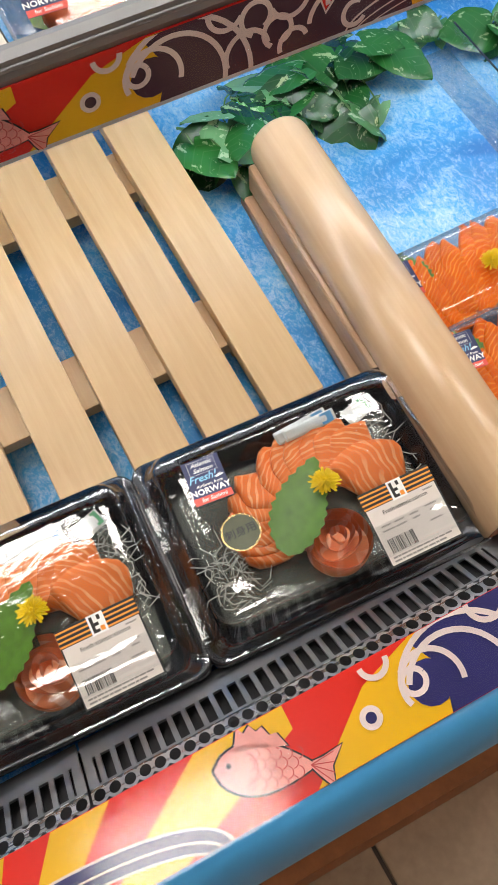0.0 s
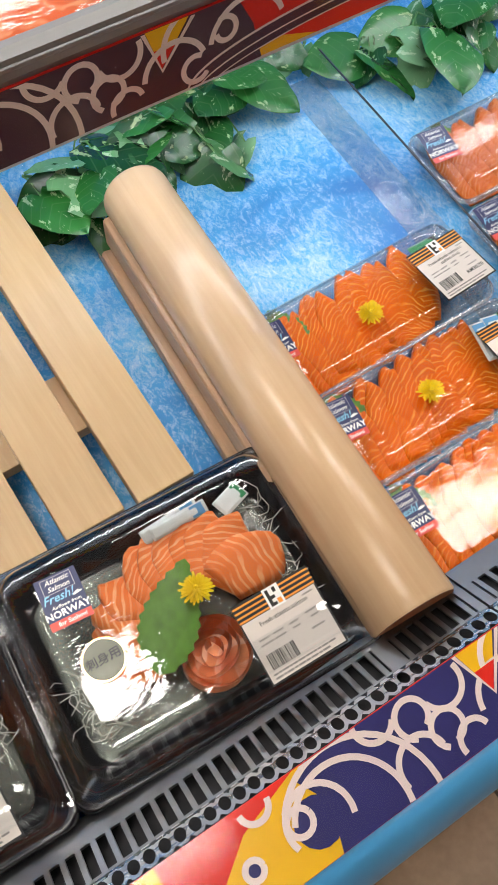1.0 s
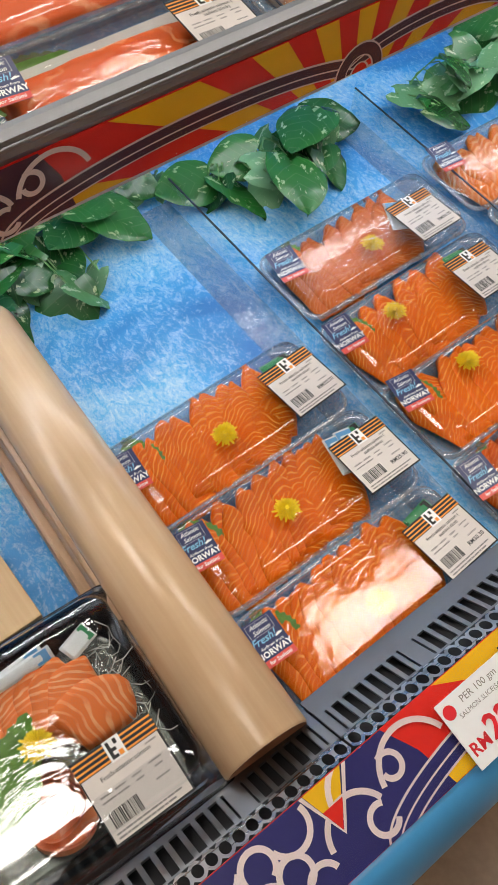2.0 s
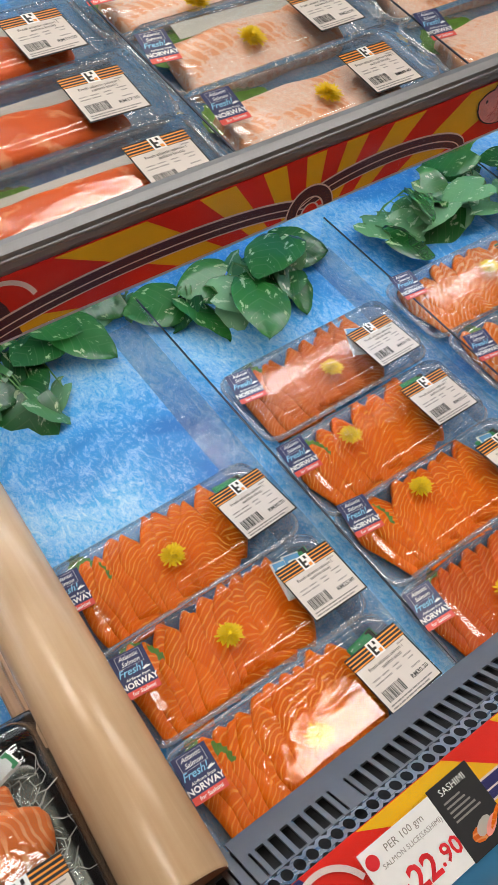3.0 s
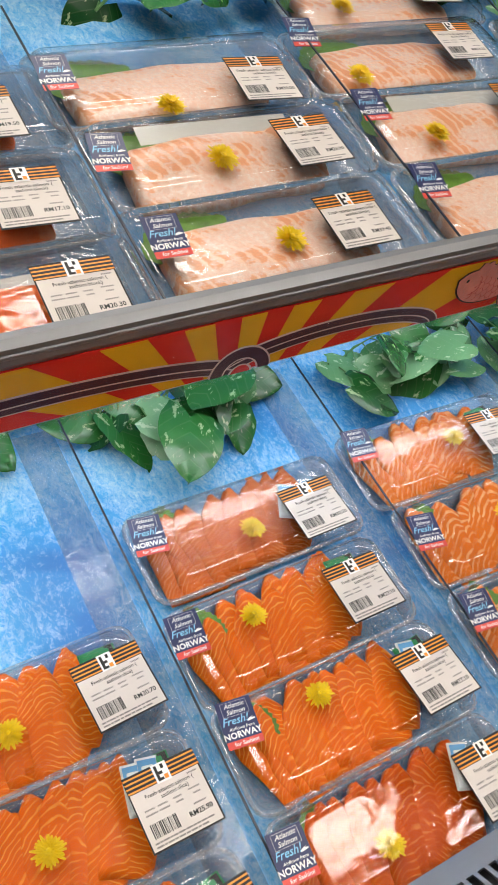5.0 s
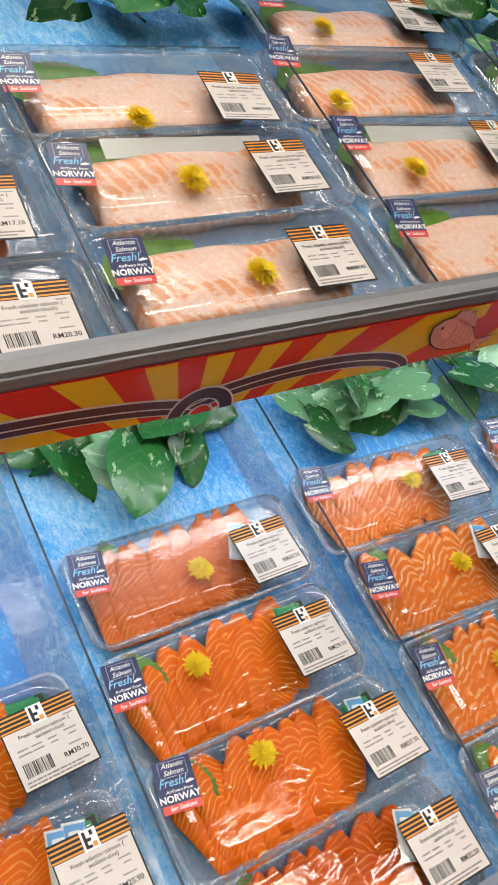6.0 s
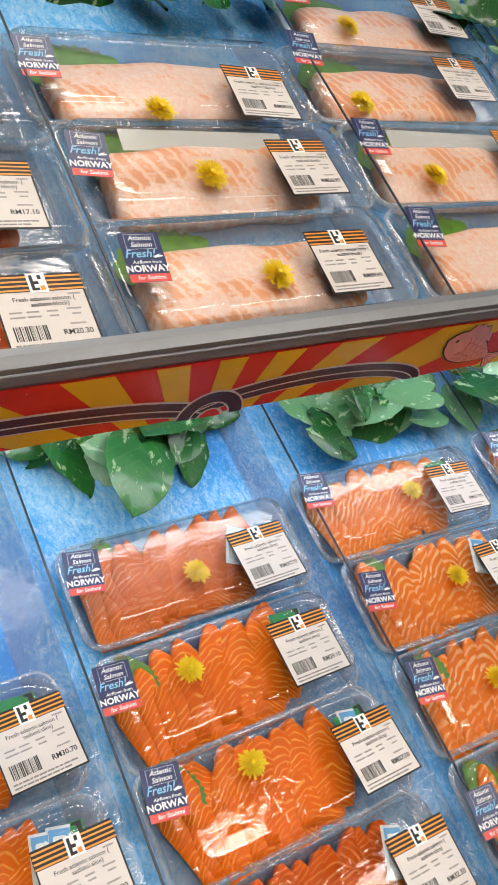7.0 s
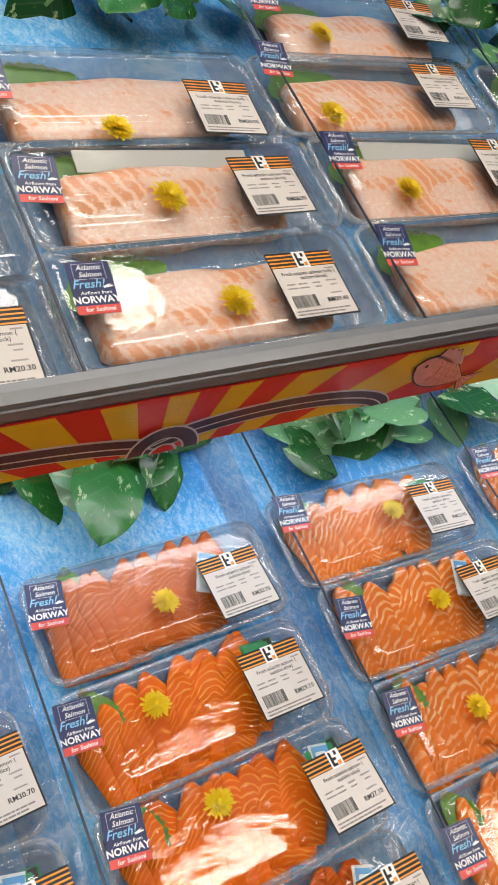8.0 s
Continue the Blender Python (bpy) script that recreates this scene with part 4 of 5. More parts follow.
while x < -0.003:
    w = rnd.choice((0.0003, 0.0003, 0.0006, 0.0009))
    rect(bmg, x, x + w, -0.0205, -0.0095, 0.0007)
    x += w + rnd.choice((0.0003, 0.0004, 0.0007))
bmt = bmesh.new()
for x0, x1, y in ((-0.024, -0.016, 0.0000), (-0.013, -0.005, 0.0000), (0.000, 0.007, 0.0000), (0.0135, 0.0235, 0.0010), (-0.0245, -0.0145, -0.0036), (-0.0130, -0.0045, -0.0036), (0.0010, 0.0070, -0.0036), (0.0160, 0.0220, -0.0030), (0.0125, 0.0230, -0.0105), (0.018, 0.026, 0.0125)):
    xx = x0
    while xx < x1:
        rect(bmt, xx, min(x1, xx + 0.0009), y, y + 0.0014, 0.0007)
        xx += 0.00125
for y in (-0.0242, -0.0270):
    xx = -0.0265
    while xx < 0.018:
        w = rnd.uniform(0.002, 0.006)
        rect(bmt, xx, xx + w, y, y + 0.0013, 0.0007)
        xx += w + 0.0007
LB_BARS, LB_ORANGE, LB_WHITE, LB_LOGO, LB_CODE, LB_LINES = (mesh_of(b, c, name=nm) for b, c, nm in ((bmx, INK, "head"), (bmo, ORANGE, "stripes"), (bms, WHITE_INK, "emblem_ground"), (bml, INK, "emblem"), (bmg, INK, "barcode"), (bmt, GREY_INK, "small_print")))


def price_label(parent, m, lines, price):
    s = part("price_label", LB_CARD, parent=parent, m=m, label="cream price label with black and orange striped head")
    for nm, me in (("face", LB_FACE), ("head", LB_BARS), ("stripes", LB_ORANGE), ("emblem_ground", LB_WHITE), ("emblem", LB_LOGO), ("barcode", LB_CODE), ("small_print", LB_LINES)):
        piece = part(nm, me, parent=s)
        if nm in ("barcode", "small_print"):
            tagged(piece, kind="stuff")
    for i, t in enumerate(lines):
        part("lettering", text_mesh(t, 0.0045, INK, 0, 0.00005), parent=s, m=T(0.001 if i == 0 else 0.004, 0.0102 - 0.0042 * i, 0.0008))
    if price:
        part("price", text_mesh(price, 0.0056, INK, 0, 0.0001), parent=s, m=T(0.0160, -0.0160, 0.0008))
    return s


def sachet(parent, m, mat, mat2, L=0.030, W=0.014):
    bm = loft([ring(L, W, 0.0008, 0), ring(L, W, 0.0008, 0.0004), ring(L - 0.004, W - 0.004, 0.002, 0.0022), ring(L * 0.4, W * 0.3, 0.001, 0.0026)], True)
    s = part("sachet", bm, mat, parent, m=m)
    part("print", rect(bmesh.new(), L * 0.22, L * 0.44, -W * 0.42, W * 0.42, 0.0024), mat2, s)
    return s


NAMES = {"slice": ("Fresh atlantic salmon (", "sashimi slice)"), "belly": ("Fresh atlantic salmon belly (", "sashimi block)"), "block": ("Fresh atlantic salmon (", "sashimi block)")}


def slice_pack(m, tone, price, seed, fl=(-0.008, -0.004), packs=("green",), count=9, lab=(0.080, -0.006), sti=(-0.104, 0.016), tips=1.0):
    """A clear tray of salmon slices under film."""
    rnd = random.Random(seed)
    words = {"orange": "bright orange salmon slices", "pale": "pale-striped salmon slices", "fine": "deep orange salmon slices", "pink": "pinkish salmon slices"}[tone]
    p = empty("salmon_slice_pack", m, f"clear film-wrapped tray of {words} and flower", "fish pack", "salmon packs on the deck")
    part("tray", LOW_TRAYS[0][0], parent=p)
    part("film", LOW_TRAYS[seed % 4][1], parent=p)
    part("rim", LOW_TRAYS[0][2], parent=p)
    part("garnish_leaf", GARNISH, parent=p, m=T(-0.078, -0.034, 0.0075, 0, -8, 8 + rnd.uniform(-8, 8)) @ Matrix.Diagonal((1.0, 1.0, 1, 1)), label="green serrated garnish leaf")
    part("garnish_leaf", GARNISH, parent=p, m=T(-0.077, -0.002, 0.0105, 4, -6, 4 + rnd.uniform(-14, 14)), label="green serrated garnish leaf")
    count += 4
    lean = rnd.uniform(-6, 6)
    for i in range(count):
        k = i / (count - 1)
        x = -0.082 + 0.138 * k + rnd.uniform(-0.0025, 0.0025)
        yo = 0.006 * tips * rnd.uniform(-0.9, 1.0) + 0.005 * k
        part("slice", rnd.choice(SLICES[tone]), parent=p, m=T(x, -0.005 + yo, 0.0085 + 0.0035 * math.sin(3 * k), rnd.uniform(-2, 2), 7 + rnd.uniform(-1.5, 1.5), lean - 8 + 20 * (0.5 - k) + rnd.uniform(-6, 6)))
    part("flower", FLOWER, parent=p, m=T(fl[0], fl[1], 0.0262, -4, 5, rnd.uniform(0, 90)))
    sticker(p, T(*sti, 0.0378, 2, -3, -6 + rnd.uniform(-3, 3)))
    price_label(p, T(*lab, 0.0378, -2, 2, rnd.uniform(-3, 3)), NAMES["slice"], price)
    for i, c in enumerate(packs):
        if c == "green":
            sachet(p, T(lab[0] - 0.004, lab[1] + 0.033, 0.030, 0, 0, rnd.uniform(-6, 10)), GREEN_PACK, INK, 0.032, 0.012)
        else:
            sachet(p, T(lab[0] - 0.022 + 0.012 * i, lab[1] + 0.020, 0.0305 + 0.0008 * i, 0, 0, 70 + rnd.uniform(-8, 12)), WHITE_PACK, BLUE_PACK, 0.040, 0.018)
    return p


def block_pack(m, tone, price, seed, fl=(0.01, 0.0), roll=0.0, lab=(0.055, -0.006), sti=(-0.112, 0.016)):
    """A deeper clear tray holding one long cut of salmon."""
    rnd = random.Random(seed)
    words = "pale pink salmon belly block" if tone == "belly" else "deep orange salmon block"
    p = empty("salmon_block_pack", m, f"clear film-wrapped tray with a {words}", "fish pack", "salmon packs on the shelf")
    part("tray", HIGH_TRAYS[0][0], parent=p)
    part("film", HIGH_TRAYS[seed % 4][1], parent=p)
    part("rim", HIGH_TRAYS[0][2], parent=p)
    part("garnish_leaf", BIG_GARNISH, parent=p, m=T(-0.115, 0.012, 0.010, 0, 0, -72), label="green serrated garnish leaf")
    bm = bmesh.new()
    loops = []
    n = 20
    L, W, H = 0.190, 0.070 if tone == "belly" else 0.060, 0.021
    for i in range(n + 1):
        t = i / n
        end = min(1, 0.78 + 0.9 * math.sin(math.pi * min(1, max(0, t))) ** 0.8)
        x = -L / 2 + L * t
        w = W * end * (1 + 0.10 * noise.noise(Vector((t * 4, seed, 1))))
        h = H * (0.80 + 0.2 * math.sin(math.pi * t)) * (1 + 0.12 * noise.noise(Vector((t * 5, seed, 7))))
        lp = []
        for j in range(18):
            q = 6.2832 * j / 18
            c, s = math.cos(q), math.sin(q)
            yy = w / 2 * math.copysign(abs(c) ** 0.55, c)
            zz = h / 2 + h / 2 * math.copysign(abs(s) ** 0.6, s)
            zz += 0.0015 * noise.noise(Vector((x * 40, yy * 50, seed)))
            lp.append((x + 0.004 * noise.noise(Vector((yy * 60, zz * 60, seed + t // 0.5))), yy, zz))
        loops.append(lp)
    loft(loops, True, bm)
    bm.faces.new(list(bm.verts)[:18][::-1])
    part("fish_block", bm, BELLY if tone == "belly" else SALMON_BLOCK, p, words, m=T(-0.010, -0.010, 0.004, roll, 0, rnd.uniform(-2, 2)), smooth=True)
    if tone == "block":
        part("paper", box(bmesh.new(), -0.09, 0.085, 0.012, 0.030, 0.016, 0.0166), DAIKON, p, "white paper strip", m=T(0, 0, 0, 20, 0, 0))
    elif roll > 5:
        part("paper", box(bmesh.new(), -0.085, 0.065, 0.016, 0.036, 0.022, 0.0226), DAIKON, p, "white paper strip", m=T(0, 0.002, 0.002, 8, 0, -2))
    if fl is not None:
        part("flower", FLOWER, parent=p, m=T(fl[0] + 0.003, fl[1] + 0.003, 0.0305, 8, 4, rnd.uniform(0, 90)) @ Matrix.Diagonal((1.15, 1.15, 1.15, 1)))
    sticker(p, T(sti[0] + 0.007, sti[1] + 0.0067, 0.0415, 8, 0, -4 + rnd.uniform(-3, 3)))
    price_label(p, T(lab[0] + 0.007, lab[1] + 0.0067, 0.0395, 2, 2, rnd.uniform(-2, 2)), NAMES[tone], price)
    return p


def on(base, x, s, rz=0.0, rx=0.0, h=0.003):
    return base @ T(x, s, h, rx, 0, rz)


# ---- packs on the lower deck, column by column ----
slice_pack(on(DECK, 0.527, 0.017, 0.5), "orange", "RM30.30", 1, (-0.001, -0.014), ("green",), 12, (0.085, -0.008), (-0.100, 0.017), 1.3)
slice_pack(on(DECK, 0.528, 0.118, -0.5), "orange", "RM25.90", 2, (-0.011, -0.001), ("white", "white", "green"), 9, (0.085, -0.008), (-0.099, 0.012), 0.6)
slice_pack(on(DECK, 0.527, 0.216, 0.8), "orange", "RM30.70", 3, (-0.008, -0.006), ("green",), 10, (0.083, -0.008), (-0.106, 0.009), 1.1)
slice_pack(on(DECK, 0.788, 0.016, 0.5), "fine", "RM32.30", 4, (-0.030, -0.009), ("white",), 9, (0.083, -0.006), (-0.110, 0.019), 0.6)
slice_pack(on(DECK, 0.789, 0.114, 0.0, -3.0, 0.0060), "orange", "RM27.10", 5, (-0.022, 0.020), ("green", "white"), 9, (0.082, -0.010), (-0.102, 0.024), 0.8)
slice_pack(on(DECK, 0.790, 0.211, 1.0), "orange", "RM29.10", 6, (-0.040, 0.014), ("green",), 8, (0.068, -0.006), (-0.108, 0.018), 1.2)
slice_pack(on(DECK, 0.795, 0.316, 0.5), "pink", "RM30.70", 7, (-0.002, -0.010), ("white",), 10, (0.066, -0.017), (-0.104, 0.014), 0.6)
slice_pack(on(DECK, 1.058, 0.020, 0.0), "pale", "", 8, (-0.02, 0.0), ("green",), 8, (0.08, -0.006), (-0.112, 0.003))
slice_pack(on(DECK, 1.058, 0.122, -1.0), "pale", "RM24.10", 9, (-0.020, -0.004), ("white",), 9, (0.078, -0.006), (-0.104, 0.016))
slice_pack(on(DECK, 1.058, 0.224, -1.5), "pale", "RM26.60", 10, (0.004, 0.0), ("white",), 8, (0.062, -0.008), (-0.104, 0.006), 1.2)
slice_pack(on(DECK, 1.050, 0.326, -1.0), "pale", "RM23.90", 11, (0.018, 0.002), ("green",), 8, (0.068, -0.012), (-0.104, 0.022), 0.8)
slice_pack(on(DECK, 1.320, 0.020, 0.0), "orange", "", 12)
slice_pack(on(DECK, 1.320, 0.125, 0.0), "pale", "", 13)
slice_pack(on(DECK, 1.320, 0.230, 0.0), "orange", "", 14)
slice_pack(on(DECK, 1.315, 0.330, 0.0), "pale", "", 15)

# ---- packs on the upper shelf ----
block_pack(on(SHELF, 0.828, 0.060, 1.0), "belly", "RM39.40", 21, (-0.003, -0.019), 0, (0.057, -0.023), (-0.114, -0.004))
block_pack(on(SHELF, 0.838, 0.162, 0.5), "belly", "RM26.90", 22, (-0.026, -0.018), 14, (0.059, -0.024), (-0.131, -0.009))
block_pack(on(SHELF, 0.826, 0.264, 0.5), "belly", "RM30.00", 23, (-0.031, -0.048), 0, (0.067, -0.038), (-0.126, -0.008))
block_pack(on(SHELF, 1.108, 0.060, 0.5), "belly", "", 24, (0.02, -0.010), 0, (0.065, -0.012), (-0.125, 0.006))
block_pack(on(SHELF, 1.112, 0.163, -1.0), "belly", "RM25.50", 25, (-0.062, -0.026), 10, (0.060, -0.010), (-0.128, 0.007))
block_pack(on(SHELF, 1.098, 0.270, 0.0), "belly", "RM34.20", 26, (-0.083, -0.038), 0, (0.062, -0.012), (-0.128, 0.017))
block_pack(on(SHELF, 1.128, 0.368, 0.0), "belly", "RM47.20", 27, (-0.068, -0.024), 0, (0.060, -0.010), (-0.128, 0.010))
block_pack(on(SHELF, 0.565, 0.040, 0.0), "block", "RM20.30", 31, None, 6, (0.068, -0.022), (-0.112, -0.004))
block_pack(on(SHELF, 0.565, 0.140, 0.0), "block", "RM17.10", 32, None, 0, (0.064, -0.022), (-0.112, 0.0))
block_pack(on(SHELF, 0.570, 0.242, 0.0), "block", "RM19.50", 33, None, 0, (0.054, -0.026), (-0.112, 0.0))
block_pack(on(SHELF, 0.298, 0.040, 0.0), "block", "RM19.60", 34, None, 0, (0.100, -0.028), (-0.112, 0.0))
block_pack(on(SHELF, 0.298, 0.142, 0.0), "block", "", 35, None, 0, (0.100, -0.028), (-0.112, 0.0))
block_pack(on(SHELF, 0.020, 0.040, 0.0), "block", "RM22.70", 36, None, 0, (0.138 - 0.04, -0.022), (-0.112, 0.0))
block_pack(on(SHELF, 1.395, 0.062, 0.0), "belly", "", 37, (0.0, 0.0))
block_pack(on(SHELF, 1.395, 0.165, 0.0), "belly", "", 38, (0.0, 0.0))
block_pack(on(SHELF, 1.39, 0.268, 0.0), "belly", "", 39, (-0.05, 0.0))

# ---- black trays of rolled salmon ----


def rose_mesh():
    bm = bmesh.new()
    turns, n, nv = 4.3, 180, 7
    rows = []
    for i in range(n + 1):
        t = i / n
        a = t * turns * 6.2832
        r = 0.0025 + 0.0215 * t + 0.0012 * math.sin(a * 1.7)
        rim = 0.026 - 0.010 * t + 0.0022 * math.sin(a * 2.3 + 1)
        row = []
        for j in range(nv):
            v = j / (nv - 1)
            flare = 0.0045 * t * math.sin(v * 3.0) + 0.003 * max(0, v - 0.75) * 4 * t
            rr = r * (0.72 + 0.28 * v) + flare
            low = rim - 0.0075 if t < 0.72 else rim - 0.0075 - (rim - 0.010) * (t - 0.72) / 0.28
            row.append(bm.verts.new((rr * math.cos(a), rr * math.sin(a), low + (rim - low) * v)))
        rows.append(row)
    for p, q in zip(rows, rows[1:]):
        for j in range(nv - 1):
            bm.faces.new((p[j], q[j], q[j + 1], p[j + 1]))
    r = bmesh.ops.solidify(bm, geom=list(bm.faces), thickness=0.0016)
    loft([[(k * math.cos(6.2832 * i / 24), k * math.sin(6.2832 * i / 24), z) for i in range(24)] for k, z in ((0.020, 0.001), (0.0225, 0.007), (0.0195, 0.0105), (0.011, 0.0155), (0.002, 0.019))], True, bm)
    return mesh_of(bm, SALMON_ROSE, True, "salmon_rose")


ROSE = rose_mesh()
w, d = 0.244, 0.184
bmx = loft([ring(w - 0.050, d - 0.050, 0.016, 0.002), ring(w - 0.038, d - 0.038, 0.012, 0.003), ring(w - 0.024, d - 0.024, 0.013, 0.022), ring(w - 0.010, d - 0.010, 0.013, 0.0245), ring(w - 0.006, d - 0.006, 0.013, 0.029), ring(w, d, 0.013, 0.029), ring(w + 0.002, d + 0.002, 0.013, 0.024), ring(w - 0.004, d - 0.004, 0.013, 0.018)])
bmx.faces.new(list(bmx.verts)[:20][::-1])
BLACK_TRAY = mesh_of(bmx, BLACK_PLASTIC, True, "tray")
loops = [ring(w - 0.002, d - 0.002, 0.013, 0.0305), ring(w - 0.012, d - 0.012, 0.012, 0.0325), ring(w - 0.022, d - 0.022, 0.012, 0.036), ring(w - 0.030, d - 0.030, 0.015, 0.056), ring(w - 0.036, d - 0.036, 0.015, 0.060)]
for k in (0.75, 0.5, 0.25, 0.05):
    loops.append([(x * k, y * k, 0.0602 + 0.0005 * noise.noise(Vector((x * k * 30, y * k * 30, 2)))) for x, y, _ in ring(w - 0.036, d - 0.036, 0.022, 0)])
BLACK_LID = mesh_of(loft(loops, True), LID, True, "lid")


INSERT_MESH = mesh_of(loft([ring(0.196, 0.128, 0.012, 0.0060), ring(0.190, 0.122, 0.012, 0.0105), ring(0.180, 0.112, 0.012, 0.0110)] + [ring(0.172 - 0.034 * i, 0.104 - 0.020 * i, 0.008, 0.0085 + 0.0022 * (i % 2)) for i in range(5)], True), INSERT, True, "insert")


def sashimi_tray(m, seed):
    rnd = random.Random(seed)
    p = empty("sashimi_tray", m, "black tray of salmon sashimi with a salmon rose under clear lid", "fish pack", "black sashimi trays")
    part("tray", BLACK_TRAY, parent=p, label="glossy black plastic tray")
    part("lid", BLACK_LID, parent=p, label="clear domed lid")
    bm = bmesh.new()
    for i in range(5):
        box(bm, -0.085, 0.085, -0.062 + 0.016 * i, -0.0615 + 0.016 * i + 0.002, 0.0032, 0.0050)
    part("ribs", bm, BLACK_PLASTIC, p)
    part("insert", INSERT_MESH, parent=p, label="clear ribbed plastic insert")
    fan = 13
    for i in range(fan):
        k = i / (fan - 1)
        ang = radians(205 - 190 * k)
        cx, cy = 0.012 + 0.052 * math.cos(ang), 0.002 + 0.036 * math.sin(ang)
        part("slice", SLICES["fan"][i % 6], parent=p, m=T(cx, cy, 0.014 + 0.010 * k, 0, 18, math.degrees(ang) - 80) @ Matrix.Diagonal((1.1, 0.64, 1.2, 1)))
    part("garnish_leaf", BIG_GARNISH, parent=p, m=T(-0.034, -0.034, 0.028, 10, -8, -42) @ Matrix.Diagonal((0.92, 0.92, 0.92, 1)), label="large green serrated leaf")
    part("salmon_rose", ROSE, parent=p, m=T(0.008, -0.042, 0.008, -10, 4, rnd.uniform(0, 360)) @ Matrix.Diagonal((1.14, 1.14, 1.25, 1)), label="pink salmon slices rolled into a rose")
    part("flower", FLOWER, parent=p, m=T(0.016, 0.002, 0.049, -8, 0, 20))
    bm = bmesh.new()
    for i in range(90):
        x, y = (rnd.uniform(0.070, 0.098), rnd.uniform(-0.03, 0.055)) if i % 2 else (rnd.uniform(-0.098, -0.06), rnd.uniform(-0.045, 0.0))
        a = rnd.uniform(0, 6.28)
        pts = [(x + 0.012 * math.cos(a + 0.6 * k) * k / 2, y + 0.012 * math.sin(a + 0.6 * k) * k / 2, rnd.uniform(0.007, 0.022)) for k in range(4)]
        tube(pts, 0.00045, 4, bm)
    part("radish_threads", bm, DAIKON, p, "white shredded radish threads")
    sachet(p, T(0.026, 0.066, 0.030, 30, 0, 6), WHITE_PACK, BLUE_PACK, 0.050, 0.012)
    sachet(p, T(0.032, 0.062, 0.034, 26, 0, 2), WHITE_PACK, BLUE_PACK, 0.048, 0.011)
    sachet(p, T(0.076, 0.060, 0.028, 6, 0, 20), WHITE_PACK, GREEN_PACK, 0.026, 0.016)
    sticker(p, T(-0.069, 0.038, 0.0620, 0, 0, -3))
    st = part("round_sticker", flat(bmesh.new(), [(0.0155 * math.cos(6.2832 * i / 32), 0.0155 * math.sin(6.2832 * i / 32)) for i in range(32)]), GOLD_FOIL, p, "round gold foil sticker", m=T(-0.063, -0.014, 0.0622))
    part("centre", flat(bmesh.new(), [(0.0142 * math.cos(6.2832 * i / 32), 0.0142 * math.sin(6.2832 * i / 32)) for i in range(32)], 0.0003), FOIL_DARK, st)
    part("lettering", text_mesh("\u523a\u8eab\u7528", 0.0085, INK, 0, 0.0001), parent=st, m=T(0, 0, 0.0006))
    price_label(p, T(0.058, -0.056, 0.0590, 16, 0, 1), ("Fresh atlantic salmon", ""), "")
    return p


BT = pose(0.2245, 0.302, 0.566, 7.0, 0, -3.2)
sashimi_tray(BT, 1)
sashimi_tray(pose(-0.0185, 0.314, 0.566, 7.0, 0, -2.6), 2)

# ---- price card on the front strip ----
SF = strip_frame(0.1020, 0.5955, 0.1570, 0.6165)
card = empty("price_card", SF @ T(0.497, 0.021, 0.0075, 0, 0, 0) @ Matrix.Diagonal((0.84, 0.84, 1, 1)), "white price card with large red figures and a dark photo panel", "price card")
part("backing", box(bmesh.new(), -0.039, 0.039, -0.029, 0.031, 0, 0.0012, 0.0004), WHITE_INK, card, "white card")
part("photo_panel", box(bmesh.new(), 0.0392, 0.085, -0.030, 0.034, 0, 0.0012, 0.0004), DARK, card, "dark photo panel")
part("badge", flat(bmesh.new(), [(-0.031 + 0.006 * math.cos(6.2832 * i / 20), 0.020 + 0.006 * math.sin(6.2832 * i / 20)) for i in range(20)], 0.0016), PRICE_RED, card, "round red badge")
for txt, size, mt, x, y, bo in (("PER 100 gm", 0.0085, GREY_INK, 0.004, 0.022, 0), ("SALMON SLICE(SASHIMI)", 0.0058, GREY_INK, 0.006, 0.012, 0), ("RM", 0.015, PRICE_RED, -0.026, -0.014, 0.0003), ("22", 0.028, PRICE_RED, 0.000, -0.010, 0.0007), (".90", 0.020, PRICE_RED, 0.027, -0.010, 0.0004)):
    part("lettering", text_mesh(txt, size, mt, 0, bo), parent=card, m=T(x, y, 0.0017))
part("lettering", text_mesh("SASHIMI", 0.008, WHITE_INK), parent=card, m=T(0.062, 0.026, 0.0017))
bm = bmesh.new()
for i in range(5):
    rect(bm, 0.046, 0.046 + 0.03 * (0.6 + 0.08 * i), 0.017 - 0.004 * i, 0.0186 - 0.004 * i, 0.0016)
part("small_print", bm, GREY_INK, card)
for i in range(4):
    part("photo", flat(bmesh.new(), [(0.058 + 0.006 * i + 0.009 * math.cos(q), -0.016 + 0.003 * (i % 2) + 0.006 * math.sin(q + 0.4 * i)) for q in np.linspace(0, 6.283, 12)[:-1]], 0.0015 + 0.0003 * i), (SALMON_PINK, DAIKON, FISH_PINK, SALMON)[i], card)

# ---- garlands of artificial leaves ----


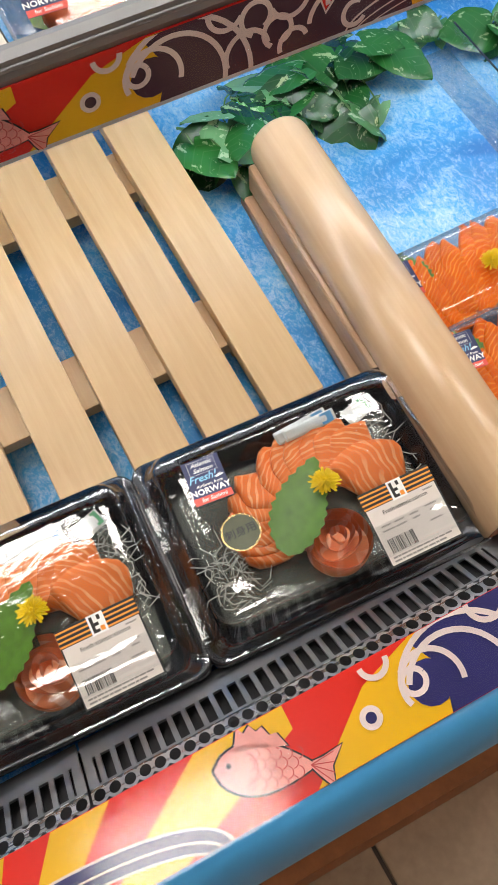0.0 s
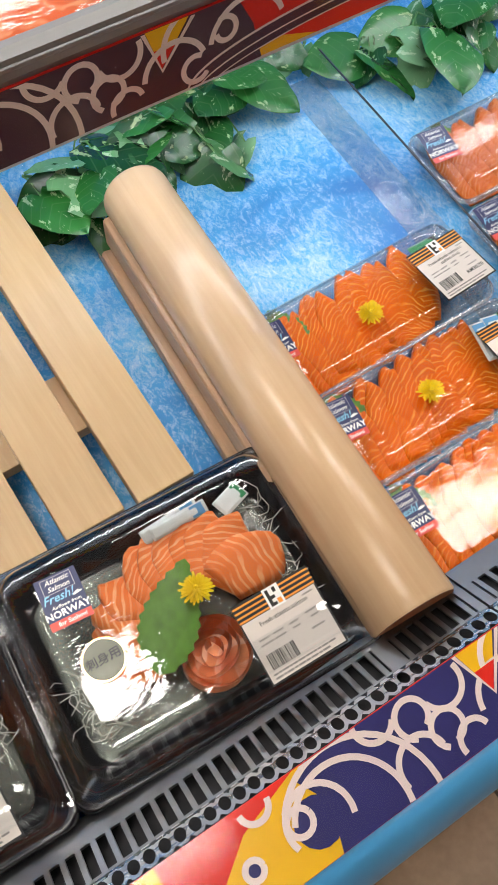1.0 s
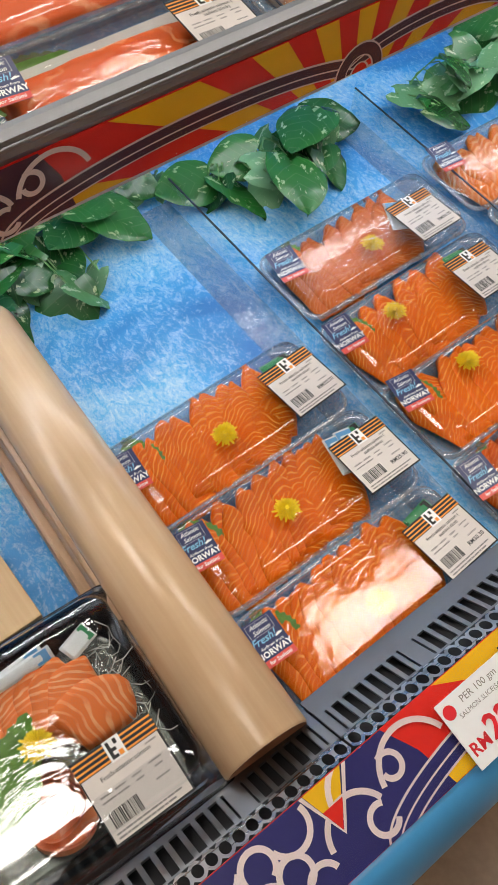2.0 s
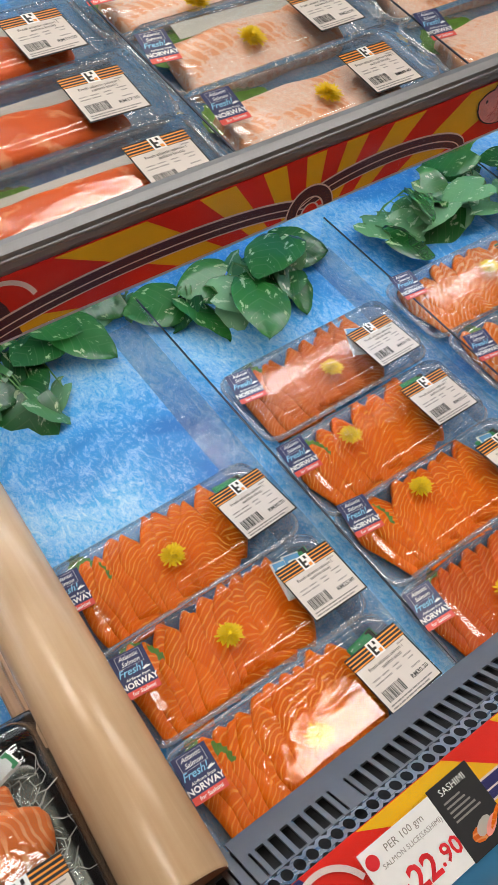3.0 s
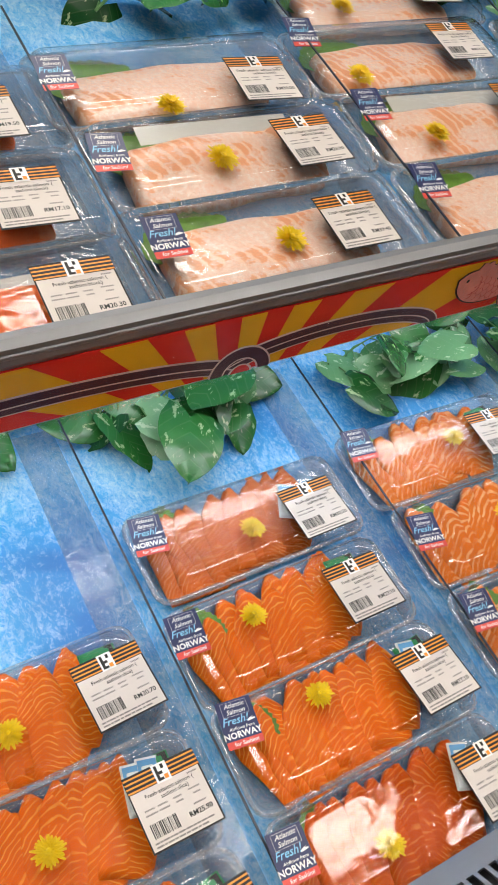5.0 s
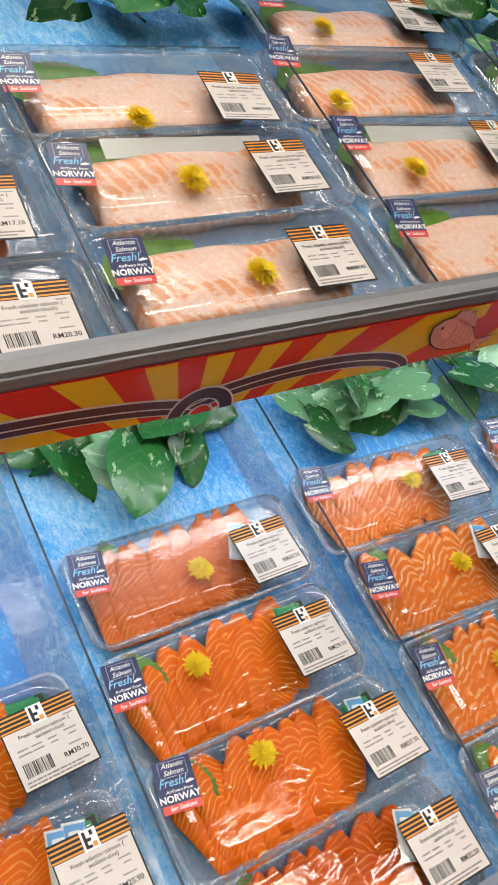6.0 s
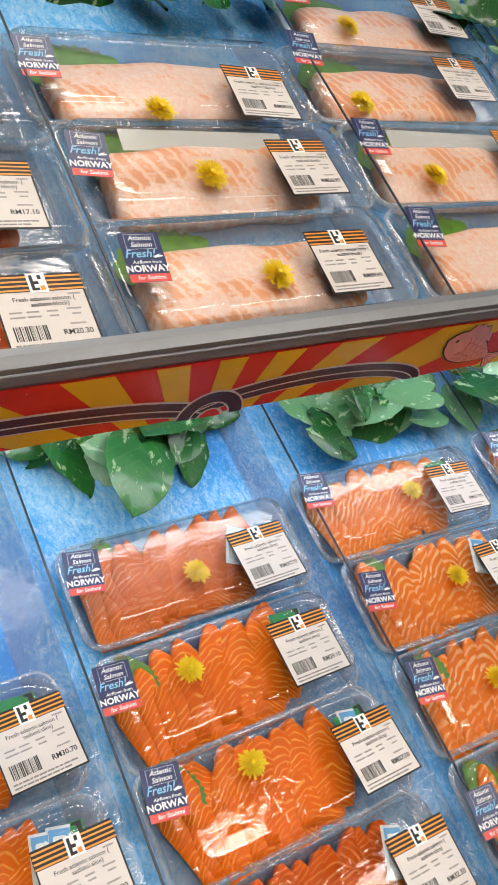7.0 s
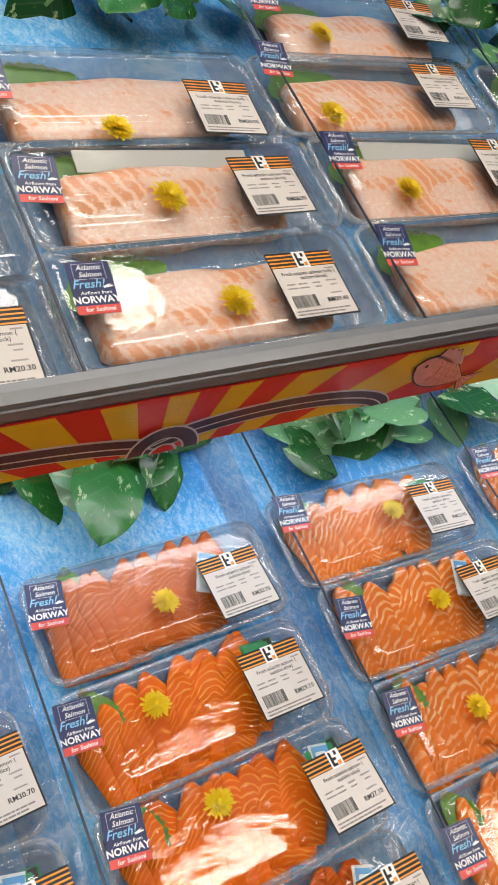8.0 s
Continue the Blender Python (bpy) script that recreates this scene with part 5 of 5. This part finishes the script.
def ivy_leaf_mesh(seed, mat):
    """A heart-shaped leaf with a folded midrib and drooping tip."""
    rnd = random.Random(seed)
    bm = bmesh.new()
    n = 14
    L, W = 0.074, 0.064
    mid, left, right, l2, r2 = [], [], [], [], []
    for i in range(n + 1):
        t = i / n
        w = W / 2 * max(0.0, math.sin(math.pi * min(1, t ** 0.72 * 0.90 + 0.10))) ** 0.72
        back = -0.014 * math.exp(-(t * 5) ** 2)
        droop = -0.013 * t * t
        mid.append(bm.verts.new((0, L * t, droop)))
        for sgn, edge, half in ((1, right, r2), (-1, left, l2)):
            wob = 0.003 * noise.noise(Vector((sgn * 2, t * 5, seed)))
            half.append(bm.verts.new((sgn * w * 0.5, L * t + back * 0.4, droop + 0.0045 + wob * 0.5)))
            edge.append(bm.verts.new((sgn * w, L * t + back, droop + 0.003 + wob - 0.003 * (1 - t))))
    for i in range(n):
        for a, b in ((mid, r2), (r2, right), (l2, mid), (left, l2)):
            bm.faces.new((a[i], b[i], b[i + 1], a[i + 1]))
    return mesh_of(bm, mat, True, "leaf")


LEAVES = [ivy_leaf_mesh(i, LEAF if i < 5 else LEAF_PALE) for i in range(8)]


def garland(base, x0, x1, s, h, n, seed, pale=0.3, span=0.075, size=1.0, label="garland of variegated green artificial leaves"):
    rnd = random.Random(seed)
    g = empty("leaf_garland", base @ T((x0 + x1) / 2, s, 0), label, "artificial plant", "leaf garlands")
    pts = [(x0 - (x0 + x1) / 2 + (x1 - x0) * k / 8, 0.02 + 0.012 * math.sin(k * 1.7 + seed), h + 0.008 * math.sin(k * 2.1 + seed)) for k in range(9)]
    part("vine", tube(pts, 0.0016, 6), STEM, g, "green plastic vine")
    for i in range(n):
        k = (i + rnd.uniform(-0.3, 0.3)) / max(1, n - 1) * 8
        k = min(7.99, max(0, k))
        p = Vector(pts[int(k)]).lerp(Vector(pts[int(k) + 1]), k % 1)
        off = Vector((rnd.uniform(-0.016, 0.016), rnd.uniform(-span, 0.012), rnd.uniform(-0.012, 0.026)))
        me = LEAVES[rnd.randrange(5, 8)] if rnd.random() < pale else LEAVES[rnd.randrange(5)]
        sc = rnd.uniform(0.62, 1.12) * size
        part("leaf", me, parent=g, m=T(*(p + off), rnd.uniform(-40, 20), rnd.uniform(-32, 32), 180 + rnd.uniform(-120, 120)) @ Matrix.Diagonal((sc, sc, sc, 1)))
        part("stem", tube([p, p + off * 0.5 + Vector((0, 0, 0.006)), p + off], 0.0009, 5), STEM, g)
    return g


garland(DECK, 0.32, 0.56, 0.490, 0.028, 36, 3, 0.30, 0.070)
garland(DECK, 0.61, 0.67, 0.515, 0.018, 3, 5, 0.7, 0.04)
garland(DECK, 0.72, 0.88, 0.470, 0.024, 19, 7, 0.25, 0.050)
garland(DECK, 0.98, 1.32, 0.455, 0.034, 26, 11, 0.55, 0.05)
garland(DECK, 1.36, 1.75, 0.47, 0.035, 12, 13, 0.3)
garland(SHELF, 0.80, 0.95, 0.385, 0.020, 5, 17, 0.0, 0.03)
garland(SHELF, 1.24, 1.50, 0.405, 0.030, 10, 19, 0.2)
